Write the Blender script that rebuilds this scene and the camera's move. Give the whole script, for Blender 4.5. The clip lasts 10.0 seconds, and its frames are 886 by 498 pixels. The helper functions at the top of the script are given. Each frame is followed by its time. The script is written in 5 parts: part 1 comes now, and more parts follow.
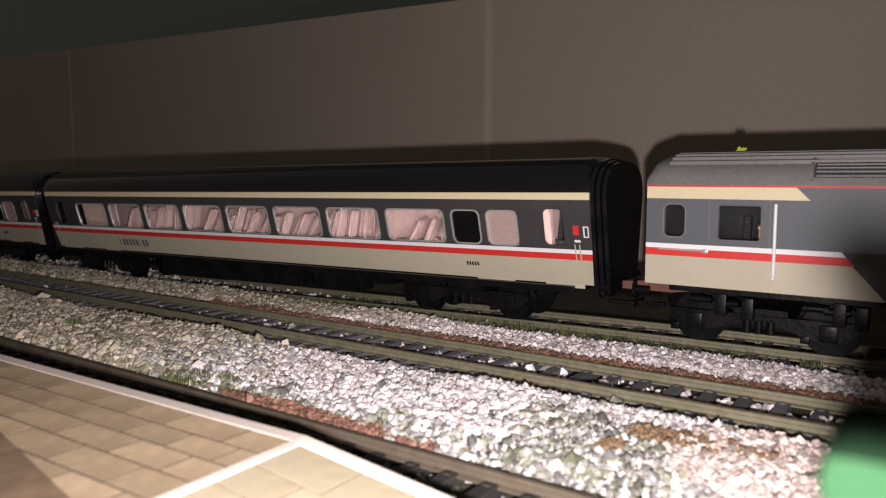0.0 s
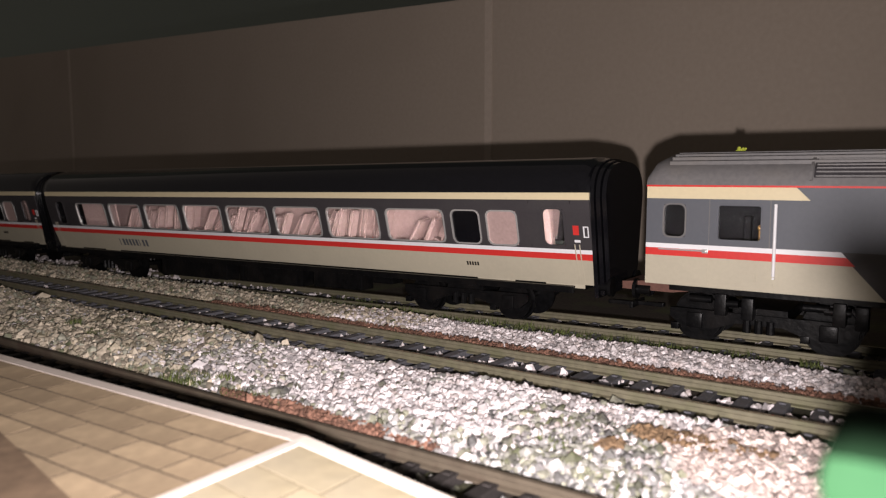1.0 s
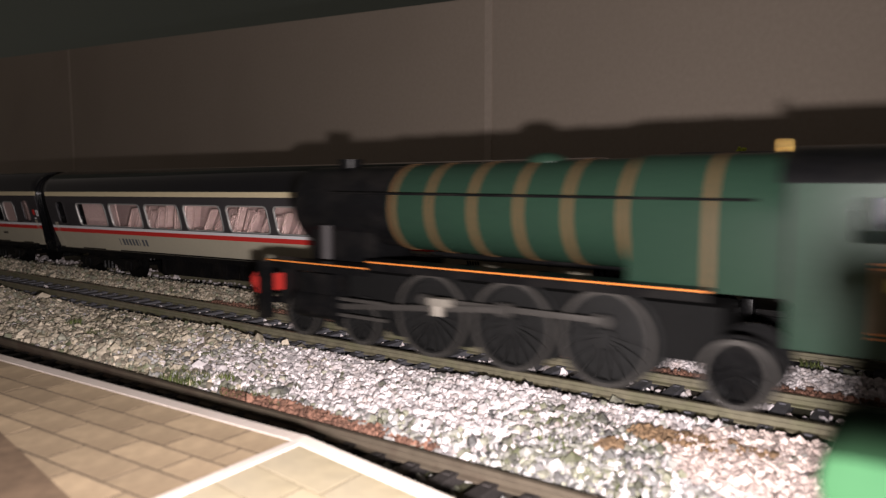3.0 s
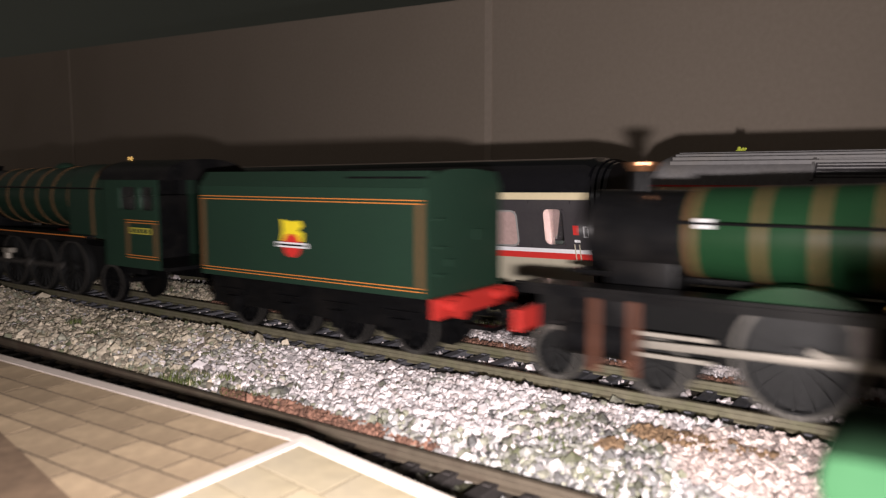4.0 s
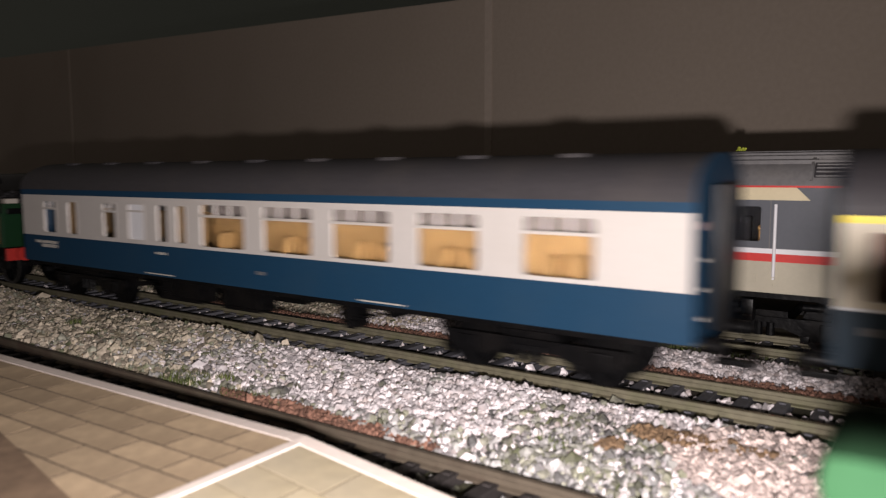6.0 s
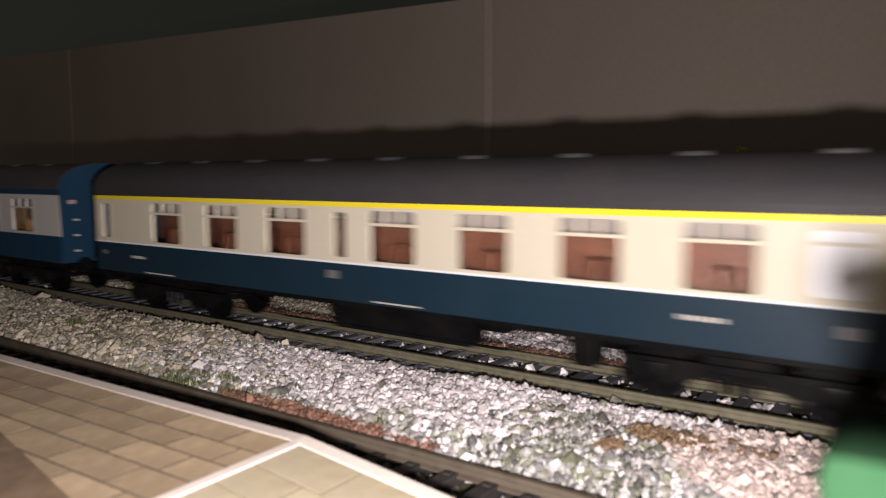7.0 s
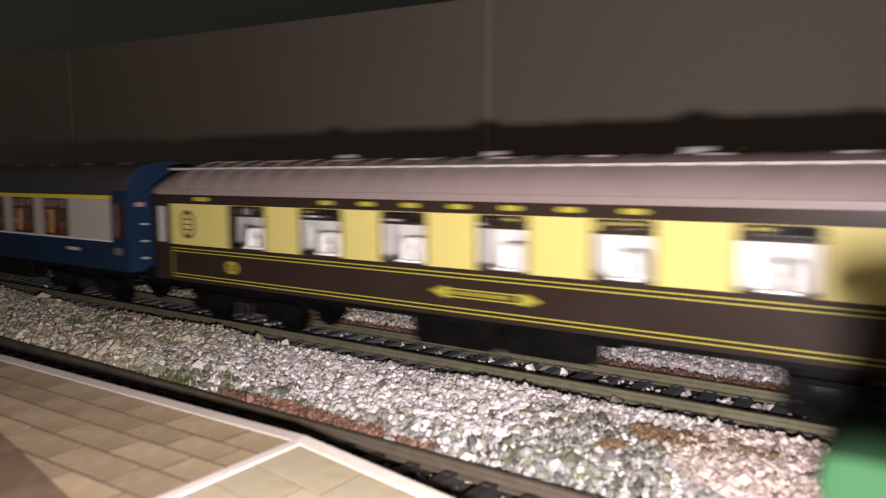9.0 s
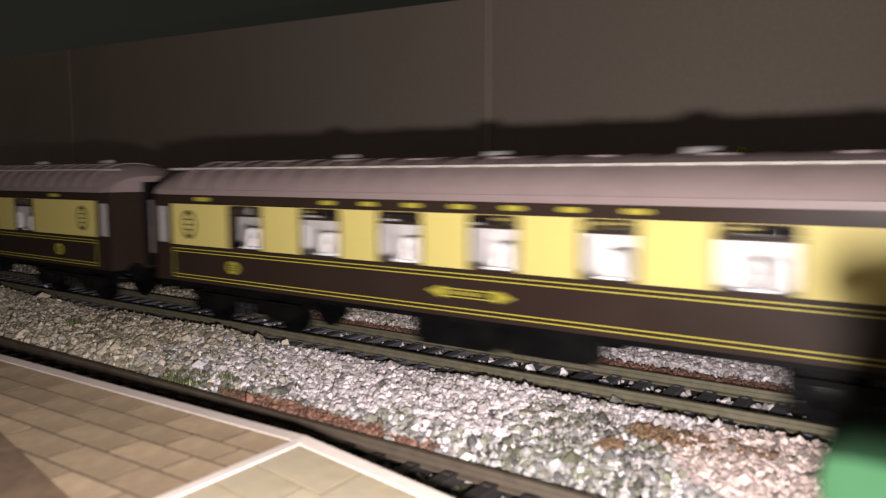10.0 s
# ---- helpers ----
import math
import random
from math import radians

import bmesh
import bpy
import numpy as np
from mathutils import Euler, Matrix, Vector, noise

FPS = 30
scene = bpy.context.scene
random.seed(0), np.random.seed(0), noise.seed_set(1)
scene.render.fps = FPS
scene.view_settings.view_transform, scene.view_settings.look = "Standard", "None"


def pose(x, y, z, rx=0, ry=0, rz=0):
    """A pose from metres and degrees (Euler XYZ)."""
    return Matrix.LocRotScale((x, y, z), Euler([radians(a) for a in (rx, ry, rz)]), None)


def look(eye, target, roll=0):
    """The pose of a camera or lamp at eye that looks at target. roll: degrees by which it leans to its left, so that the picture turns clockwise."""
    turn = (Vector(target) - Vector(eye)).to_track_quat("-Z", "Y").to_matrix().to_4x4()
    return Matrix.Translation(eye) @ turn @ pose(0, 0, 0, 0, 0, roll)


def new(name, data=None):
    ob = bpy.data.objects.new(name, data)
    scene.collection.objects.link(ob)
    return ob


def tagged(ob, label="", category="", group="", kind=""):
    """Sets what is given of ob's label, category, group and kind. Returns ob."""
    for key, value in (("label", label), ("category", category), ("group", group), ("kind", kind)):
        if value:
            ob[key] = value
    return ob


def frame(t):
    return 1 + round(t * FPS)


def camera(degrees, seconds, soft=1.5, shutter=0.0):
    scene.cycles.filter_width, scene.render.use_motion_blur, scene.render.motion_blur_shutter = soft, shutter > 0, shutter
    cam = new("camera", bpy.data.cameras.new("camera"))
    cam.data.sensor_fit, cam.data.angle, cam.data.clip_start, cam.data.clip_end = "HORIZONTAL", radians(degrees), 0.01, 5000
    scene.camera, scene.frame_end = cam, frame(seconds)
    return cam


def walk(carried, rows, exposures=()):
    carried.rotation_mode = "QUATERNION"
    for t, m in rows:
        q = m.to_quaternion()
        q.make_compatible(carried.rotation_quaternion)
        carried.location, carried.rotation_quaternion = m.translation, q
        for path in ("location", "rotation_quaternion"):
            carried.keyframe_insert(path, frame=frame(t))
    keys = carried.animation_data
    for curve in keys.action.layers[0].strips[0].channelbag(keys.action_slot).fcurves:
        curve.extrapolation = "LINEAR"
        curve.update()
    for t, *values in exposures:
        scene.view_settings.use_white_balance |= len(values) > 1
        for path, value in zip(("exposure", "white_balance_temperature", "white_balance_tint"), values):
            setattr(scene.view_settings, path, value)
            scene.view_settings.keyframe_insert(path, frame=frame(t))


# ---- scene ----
# All builders below work in millimetres; MM turns them into metres.
MM = 0.001
cam = camera(62.56, 10.0, soft=1.2, shutter=0.5)
cam.data.dof.use_dof = True
cam.data.dof.focus_distance = 0.24
cam.data.dof.aperture_fstop = 31.0
EYE = pose(0.0804, -0.1607, 0.0472, 90 - 5.753, 0.052, 35.145)
walk(cam, [(0.0, EYE), (10.0, EYE)], [(0.0, 0.0), (3.0, 0.0), (4.0, -0.05), (4.8, -0.05), (5.1, -0.1), (5.5, -0.42), (7.0, -0.46), (8.0, -0.44), (8.6, -0.48), (10.0, -0.5)])

# ---- light: the lamp of the phone just under its lens, in a dark room
world = bpy.data.worlds.new("dark_room")
scene.world = world
world.use_nodes = True
world.node_tree.nodes["Background"].inputs[0].default_value = (1.0, 0.86, 0.77, 1)
world.node_tree.nodes["Background"].inputs[1].default_value = 0.078
torch = bpy.data.lights.new("phone_lamp", "AREA")
torch.shape, torch.size, torch.energy, torch.color = "DISK", 0.004, 0.61, (1.0, 0.905, 0.90)
lamp = new("phone_lamp", torch)
lamp.matrix_world = look((0.0797, -0.1520, 0.0350), (-0.150, 0.0, 0.022))
lamp["label"], lamp["category"] = "small bright white phone lamp below the lens", "lamp"


# ---- materials
def material(name, colour, rough=0.5, metal=0.0, var=0.12, scale=900.0, bump=0.15, stain=None, stain_amount=0.25, island=0.0,
             spec=0.35, obj=0.0, stain_scale=60.0):
    m = bpy.data.materials.new(name)
    m.use_nodes = True
    nt = m.node_tree
    n, l = nt.nodes, nt.links
    b = n["Principled BSDF"]
    b.inputs["Roughness"].default_value, b.inputs["Metallic"].default_value = rough, metal
    b.inputs["Specular IOR Level"].default_value = spec
    co = n.new("ShaderNodeTexCoord")
    fine = n.new("ShaderNodeTexNoise")
    fine.inputs["Scale"].default_value, fine.inputs["Detail"].default_value = scale, 4
    coarse = n.new("ShaderNodeTexNoise")
    coarse.inputs["Scale"].default_value, coarse.inputs["Detail"].default_value = stain_scale, 5
    l.new(co.outputs["Object"], fine.inputs["Vector"])
    l.new(co.outputs["Object"], coarse.inputs["Vector"])
    hsv = n.new("ShaderNodeHueSaturation")
    hsv.inputs["Color"].default_value = (*colour, 1)
    rng = n.new("ShaderNodeMapRange")
    rng.inputs["To Min"].default_value, rng.inputs["To Max"].default_value = 1 - var, 1 + var
    rng.inputs["From Min"].default_value, rng.inputs["From Max"].default_value = 0.25, 0.75
    l.new(fine.outputs["Fac"], rng.inputs["Value"])
    value = rng.outputs["Result"]
    if island or obj:
        g = n.new("ShaderNodeNewGeometry") if island else n.new("ShaderNodeObjectInfo")
        r2 = n.new("ShaderNodeMapRange")
        k = island or obj
        r2.inputs["To Min"].default_value, r2.inputs["To Max"].default_value = 1 - k, 1 + k
        l.new(g.outputs["Random Per Island" if island else "Random"], r2.inputs["Value"])
        mul = n.new("ShaderNodeMath")
        mul.operation = "MULTIPLY"
        l.new(value, mul.inputs[0])
        l.new(r2.outputs["Result"], mul.inputs[1])
        value = mul.outputs[0]
    l.new(value, hsv.inputs["Value"])
    out = hsv.outputs["Color"]
    if stain:
        ramp = n.new("ShaderNodeMapRange")
        ramp.inputs["From Min"].default_value, ramp.inputs["From Max"].default_value = 0.48, 0.68
        ramp.inputs["To Max"].default_value = stain_amount
        l.new(coarse.outputs["Fac"], ramp.inputs["Value"])
        mix = n.new("ShaderNodeMix")
        mix.data_type = "RGBA"
        l.new(ramp.outputs["Result"], mix.inputs["Factor"])
        l.new(out, mix.inputs["A"])
        mix.inputs["B"].default_value = (*stain, 1)
        out = mix.outputs["Result"]
    l.new(out, b.inputs["Base Color"])
    rr = n.new("ShaderNodeMapRange")
    rr.inputs["To Min"].default_value, rr.inputs["To Max"].default_value = max(0.02, rough - 0.08), min(1, rough + 0.1)
    l.new(coarse.outputs["Fac"], rr.inputs["Value"])
    l.new(rr.outputs["Result"], b.inputs["Roughness"])
    if bump:
        bp = n.new("ShaderNodeBump")
        bp.inputs["Strength"].default_value, bp.inputs["Distance"].default_value = bump, 0.0003
        l.new(fine.outputs["Fac"], bp.inputs["Height"])
        l.new(bp.outputs["Normal"], b.inputs["Normal"])
    return m


def glass(name, tint=(1, 1, 1)):
    m = bpy.data.materials.new(name)
    m.use_nodes = True
    b = m.node_tree.nodes["Principled BSDF"]
    b.inputs["Base Color"].default_value = (*tint, 1)
    b.inputs["Roughness"].default_value, b.inputs["IOR"].default_value = 0.03, 1.35
    b.inputs["Transmission Weight"].default_value = 1.0
    return m


DUST = (0.30, 0.27, 0.22)
M = {}
M["soil"] = material("soil", (0.045, 0.035, 0.026), 0.95, var=0.5, scale=700, bump=0.8, stain=(0.07, 0.085, 0.03), stain_amount=0.6)
M["stone"] = material("ballast_stone", (0.60, 0.555, 0.56), 0.5, spec=0.5, var=0.16, scale=900, bump=0.4, island=0.64, stain=(0.50, 0.40, 0.36), stain_amount=0.5, stain_scale=300)
M["moss_stone"] = material("mossy_ballast", (0.23, 0.225, 0.18), 0.7, var=0.3, scale=900, bump=0.5, island=0.75, stain=(0.11, 0.13, 0.04), stain_amount=0.6, stain_scale=160)
M["dull_stone"] = material("dull_ballast", (0.40, 0.345, 0.27), 0.6, spec=0.4, var=0.25, scale=900, bump=0.5, island=0.65, stain=(0.2, 0.18, 0.10), stain_amount=0.5, stain_scale=140)
M["grey_stone"] = material("grey_ballast", (0.27, 0.262, 0.255), 0.5, spec=0.5, var=0.25, scale=900, bump=0.5, island=0.75, stain=(0.17, 0.18, 0.08), stain_amount=0.5, stain_scale=160)
M["pink_stone"] = material("pink_ballast", (0.56, 0.46, 0.42), 0.55, spec=0.5, var=0.2, scale=900, bump=0.5, island=0.62)
M["red_grit"] = material("red_grit", (0.19, 0.10, 0.07), 0.95, var=0.4, scale=1500, bump=0.7, island=0.5)
M["brown"] = material("brown_scatter", (0.20, 0.13, 0.075), 0.95, var=0.5, scale=900, bump=0.8, island=0.4)
M["grass"] = material("static_grass", (0.085, 0.105, 0.03), 0.8, var=0.35, island=0.6, bump=0)
M["rail"] = material("weathered_rail", (0.19, 0.172, 0.118), 0.55, 0.3, var=0.22, scale=600, bump=0.15, stain=(0.13, 0.135, 0.07), stain_amount=0.6, stain_scale=150)
M["railtop"] = material("rail_head", (0.42, 0.37, 0.26), 0.35, 0.7, var=0.25, scale=1500, stain=(0.2, 0.15, 0.08), stain_amount=0.6)
M["dark_rail"] = material("dark_rail", (0.105, 0.085, 0.062), 0.6, 0.15, var=0.14, scale=400, bump=0.1, stain=(0.07, 0.045, 0.034), stain_amount=0.7, stain_scale=150)
M["sleeper"] = material("black_sleeper", (0.095, 0.095, 0.108), 0.6, var=0.35, scale=1800, bump=0.6, obj=0.3, stain=(0.05, 0.048, 0.05), stain_amount=0.5, stain_scale=200)
M["dark_sleeper"] = material("dark_sleeper", (0.03, 0.026, 0.025), 0.65, var=0.35, scale=1800, bump=0.5, obj=0.3)
M["board"] = material("hardboard", (0.36, 0.30, 0.245), 0.85, var=0.05, scale=400, bump=0.1, stain=(0.32, 0.266, 0.215), stain_amount=0.5, stain_scale=9)
M["batten"] = material("joint_tape", (0.43, 0.36, 0.30), 0.85, var=0.06, scale=300)
M["room"] = material("dark_room_wall", (0.26, 0.30, 0.27), 0.95, bump=0)
M["paving"] = material("paving_stone", (0.40, 0.30, 0.19), 0.85, var=0.18, scale=350, bump=0.2, obj=0.18, stain=(0.2, 0.145, 0.09), stain_amount=0.65, stain_scale=55)
M["ramp"] = material("cream_paving", (0.33, 0.28, 0.185), 0.85, var=0.12, scale=350, bump=0.2, obj=0.12, stain=(0.33, 0.29, 0.22), stain_amount=0.4, stain_scale=60)
M["joint"] = material("paving_joint", (0.13, 0.095, 0.062), 0.95, var=0.3)
M["ramp_joint"] = material("ramp_joint", (0.17, 0.14, 0.09), 0.95, var=0.2)
M["white_edge"] = material("white_platform_edge", (0.66, 0.58, 0.52), 0.8, var=0.06, scale=600, stain=(0.5, 0.42, 0.34), stain_amount=0.4)
M["brick"] = material("platform_wall", (0.14, 0.09, 0.07), 0.9, var=0.3)
# paving brown darkened to paint the soft shade across the platform
M["shade_paving"] = material("painted_shade_paving", (0.17, 0.115, 0.072), 0.85, var=0.25, scale=350, bump=0.2, stain=(0.11, 0.07, 0.045), stain_amount=0.6, stain_scale=50)
M["green_plastic"] = material("green_plastic", (0.0029, 0.0115, 0.0042), 0.85, spec=0.06, var=0.12, scale=300, stain=(0.0046, 0.018, 0.007), stain_amount=0.6, stain_scale=35)
# train paints
M["black"] = material("satin_black", (0.0055, 0.0055, 0.006), 0.32, spec=0.18, var=0.3, scale=700, bump=0.08, stain=(0.024, 0.021, 0.019), stain_amount=0.35, stain_scale=120)
M["gloss_black"] = material("gloss_black", (0.006, 0.006, 0.0075), 0.12, spec=0.5, var=0.2, bump=0.03)
M["under"] = material("underframe_black", (0.0042, 0.0042, 0.0046), 0.34, spec=0.16, var=0.5, scale=600, bump=0.35, stain=(0.013, 0.011, 0.010), stain_amount=0.4, stain_scale=130)
M["beige"] = material("beige_paint", (0.47, 0.43, 0.33), 0.48, var=0.03, stain=DUST, stain_amount=0.15)
M["cream_line"] = material("cream_line", (0.66, 0.57, 0.37), 0.48, var=0.03)
M["dark_grey"] = material("executive_dark_grey", (0.046, 0.042, 0.045), 0.46, var=0.05, stain=(0.08, 0.075, 0.07), stain_amount=0.2)
M["slate"] = material("power_car_slate", (0.105, 0.112, 0.128), 0.48, spec=0.25, var=0.04, bump=0.03, stain=(0.12, 0.12, 0.125), stain_amount=0.2)
M["white"] = material("white_stripe", (0.78, 0.78, 0.80), 0.48, var=0.03)
M["red"] = material("red_stripe", (0.60, 0.035, 0.03), 0.48, var=0.05)
M["roof_grey"] = material("roof_grey", (0.15, 0.145, 0.145), 0.5, var=0.12, stain=(0.2, 0.18, 0.15), stain_amount=0.4)
M["dark_roof"] = material("dark_roof_grey", (0.040, 0.037, 0.040), 0.55, spec=0.25, var=0.15, stain=(0.06, 0.052, 0.048), stain_amount=0.4)
M["mid_roof"] = material("mid_roof_grey", (0.050, 0.047, 0.050), 0.5, spec=0.25, var=0.15, stain=(0.075, 0.066, 0.062), stain_amount=0.4)
M["pink_roof"] = material("pinkish_grey_roof", (0.30, 0.235, 0.225), 0.44, var=0.08, stain=(0.22, 0.17, 0.16), stain_amount=0.5)
M["silver"] = material("silver_frame", (0.80, 0.79, 0.77), 0.22, 0.65, var=0.05)
M["steel"] = material("rod_steel", (0.34, 0.31, 0.265), 0.5, 0.4, var=0.15)
M["seat"] = material("pink_seat", (0.42, 0.30, 0.28), 0.5, var=0.1)
M["seat_white"] = material("pale_interior", (0.62, 0.60, 0.58), 0.6, var=0.06)
M["tan"] = material("tan_interior", (0.27, 0.16, 0.06), 0.6, var=0.15, scale=200)
M["wood"] = material("brown_interior", (0.092, 0.034, 0.018), 0.55, var=0.3, scale=250)
M["orange_wood"] = material("orange_interior", (0.075, 0.030, 0.013), 0.55, var=0.35, scale=250)
M["inside_dark"] = material("dark_interior", (0.006, 0.006, 0.007), 0.7, spec=0.1)
M["yellow"] = material("yellow_line", (0.85, 0.68, 0.03), 0.4, var=0.04)
M["navy"] = material("navy_blue", (0.008, 0.024, 0.040), 0.5, spec=0.25, var=0.06, stain=(0.014, 0.03, 0.045), stain_amount=0.3)
M["rail_blue"] = material("mid_blue", (0.010, 0.043, 0.088), 0.5, spec=0.25, var=0.06, stain=(0.02, 0.05, 0.085), stain_amount=0.3)
M["royal"] = material("royal_blue", (0.010, 0.027, 0.063), 0.5, spec=0.25, var=0.06, stain=(0.017, 0.032, 0.062), stain_amount=0.3)
M["off_white"] = material("off_white_paint", (0.57, 0.535, 0.50), 0.48, var=0.03, stain=(0.5, 0.46, 0.41), stain_amount=0.3)
M["ivory"] = material("ivory_paint", (0.62, 0.56, 0.44), 0.48, var=0.03, stain=(0.6, 0.53, 0.4), stain_amount=0.2)
M["stone_grey"] = material("pale_grey_paint", (0.52, 0.48, 0.42), 0.48, var=0.03, stain=(0.5, 0.45, 0.4), stain_amount=0.2)
M["umber"] = material("umber_brown", (0.033, 0.0205, 0.0155), 0.4, spec=0.2, var=0.08, stain=(0.045, 0.031, 0.025), stain_amount=0.3)
M["parlour_cream"] = material("parlour_cream", (0.744, 0.634, 0.207), 0.46, var=0.03)
M["gold"] = material("gold_lining", (0.48, 0.42, 0.06), 0.4, 0.0, var=0.06)
M["loco_green"] = material("locomotive_green", (0.017, 0.038, 0.025), 0.34, spec=0.14, var=0.07, stain=(0.017, 0.045, 0.026), stain_amount=0.3)
M["bright_green"] = material("brighter_green", (0.011, 0.040, 0.016), 0.34, spec=0.14, var=0.07, stain=(0.014, 0.043, 0.022), stain_amount=0.3)
M["orange"] = material("orange_lining", (0.62, 0.20, 0.04), 0.4, var=0.05)
M["band"] = material("boiler_band", (0.14, 0.078, 0.035), 0.42, var=0.08)
M["brass"] = material("polished_brass", (0.80, 0.52, 0.16), 0.25, 0.9, var=0.06)
M["copper"] = material("copper_cap", (0.75, 0.36, 0.18), 0.28, 0.9, var=0.06)
M["buffer_red"] = material("buffer_beam_red", (0.48, 0.035, 0.028), 0.4, var=0.06)
M["coal"] = material("coal", (0.018, 0.018, 0.02), 0.48, var=0.4, island=0.5, bump=0.3)
M["overall_blue"] = material("blue_overall", (0.025, 0.09, 0.36), 0.7, var=0.1)
M["skin"] = material("figure_paint", (0.5, 0.34, 0.2), 0.7, var=0.1)
M["tyre"] = material("wheel_tyre", (0.15, 0.14, 0.125), 0.45, 0.5, var=0.2)
M["lichen"] = material("yellow_tuft", (0.45, 0.5, 0.06), 0.9, var=0.3, bump=0.5)
M["wheel"] = material("wheel_centre", (0.010, 0.010, 0.010), 0.5, var=0.3)
M["frame_black"] = material("frame_black", (0.005, 0.005, 0.005), 0.8, var=0.3, spec=0.2)
M["dark_tyre"] = material("dark_tyre", (0.07, 0.065, 0.06), 0.5, 0.4, var=0.2)
M["plate"] = material("reddish_plate", (0.13, 0.06, 0.045), 0.7, var=0.2)
M["grey_interior"] = material("grey_interior", (0.19, 0.165, 0.15), 0.7, var=0.25, scale=300)
M["curtain"] = material("orange_curtain", (0.27, 0.115, 0.032), 0.8, var=0.25, scale=500)
M["glass"] = glass("window_glass")


# ---- mesh helpers (millimetres)
def box(bm, x0, x1, y0, y1, z0, z1, bevel=0.0):
    m = Matrix.LocRotScale(((x0 + x1) / 2, (y0 + y1) / 2, (z0 + z1) / 2), None, (abs(x1 - x0), abs(y1 - y0), abs(z1 - z0)))
    vs = bmesh.ops.create_cube(bm, size=1, matrix=m)["verts"]
    if bevel:
        es = {e for v in vs for e in v.link_edges}
        bmesh.ops.bevel(bm, geom=list(es), offset=bevel, segments=2, affect="EDGES", profile=0.6)
    return bm


def cyl(bm, c, r, length, axis="Y", seg=20, r2=None):
    turn = {"X": pose(0, 0, 0, 0, 90, 0), "Y": pose(0, 0, 0, 90, 0, 0), "Z": Matrix()}[axis]
    bmesh.ops.create_cone(bm, cap_ends=True, segments=seg, radius1=r, radius2=r if r2 is None else r2, depth=length,
                          matrix=Matrix.Translation(c) @ turn)
    return bm


def ball(bm, c, r, sx=1, sy=1, sz=1, u=14, v=9):
    bmesh.ops.create_uvsphere(bm, u_segments=u, v_segments=v, radius=r, matrix=Matrix.LocRotScale(c, None, (sx, sy, sz)))
    return bm


def prism(bm, prof, a0, a1, axis="X"):
    """Extrude a closed outline along x (outline in y, z) or y (outline in x, z)."""
    def at(p, a):
        return (a, p[0], p[1]) if axis == "X" else (p[0], a, p[1])
    v0 = [bm.verts.new(at(p, a0)) for p in prof]
    v1 = [bm.verts.new(at(p, a1)) for p in prof]
    n = len(prof)
    for i in range(n):
        bm.faces.new((v0[i], v0[(i + 1) % n], v1[(i + 1) % n], v1[i]))
    bm.faces.new(v0[::-1])
    bm.faces.new(v1)
    return bm


def rounded(x0, x1, z0, z1, r, seg=4):
    pts = []
    for cx, cz, a0 in ((x1 - r, z1 - r, 0), (x0 + r, z1 - r, 90), (x0 + r, z0 + r, 180), (x1 - r, z0 + r, 270)):
        for i in range(seg + 1):
            a = radians(a0 + 90 * i / seg)
            pts.append((cx + r * math.cos(a), cz + r * math.sin(a)))
    return pts


def ring(bm, x0, x1, z0, z1, r, wide, y0, y1):
    """A rounded window frame: outline grown outwards by wide."""
    inner = rounded(x0, x1, z0, z1, r)
    outer = rounded(x0 - wide, x1 + wide, z0 - wide, z1 + wide, r + wide * 0.6)
    n = len(inner)
    rows = [[bm.verts.new((p[0], y, p[1])) for p in pts] for pts, y in ((inner, y1), (inner, y0), (outer, y0), (outer, y1))]
    for a, b in ((0, 1), (1, 2), (2, 3), (3, 0)):
        for i in range(n):
            bm.faces.new((rows[a][i], rows[a][(i + 1) % n], rows[b][(i + 1) % n], rows[b][i]))
    return bm


def mesh_of(name, bm, mat, smooth=None):
    bmesh.ops.recalc_face_normals(bm, faces=bm.faces)
    bmesh.ops.scale(bm, vec=(MM, MM, MM), verts=bm.verts)
    me = bpy.data.meshes.new(name)
    bm.to_mesh(me)
    bm.free()
    me.materials.append(mat)
    if smooth:
        for p in me.polygons:
            p.use_smooth = True
        me.set_sharp_from_angle(angle=radians(smooth))
    return me


def part(name, bm, mat, parent=None, label="", smooth=None, at=None):
    ob = new(name, mesh_of(name, bm, mat, smooth))
    if parent is not None:
        ob.parent = parent
    if at is not None:
        ob.matrix_basis = at
    if label:
        ob["label"] = label
    return ob


def B():
    return bmesh.new()


def thing(name, label, category, group="", m=None):
    ob = tagged(new(name), label, category, group)
    if m is not None:
        ob.matrix_basis = m
    return ob


# ---- setting: baseboard, tracks, platform, backscene
def ground():
    bm = B()
    bmesh.ops.create_grid(bm, x_segments=60, y_segments=24, size=1, matrix=Matrix.LocRotScale((-400, 40, -4.2), None, (800, 320, 1)))
    for v in bm.verts:
        v.co.z += 0.5 * noise.noise(v.co * 0.03)
        if v.co.y < -96:
            v.co.z -= 2
        if v.co.y > 44:
            v.co.z += far_dip(v.co.x)
    tagged(part("ground", bm, M["soil"], smooth=60), "dark earth-brown scenic baseboard between the tracks", "ground", kind="structure")


def far_centre(x):
    """Where the middle of the far track lies."""
    return 58.5 + (0.02725 * (x + 9) if x < -9 else 2.0 * min(1.0, (x + 9) / 40))


def far_dip(x):
    """The far track falls a little away from the power car."""
    return 0.01066 * (x + 9) if x < -9 else 0.0


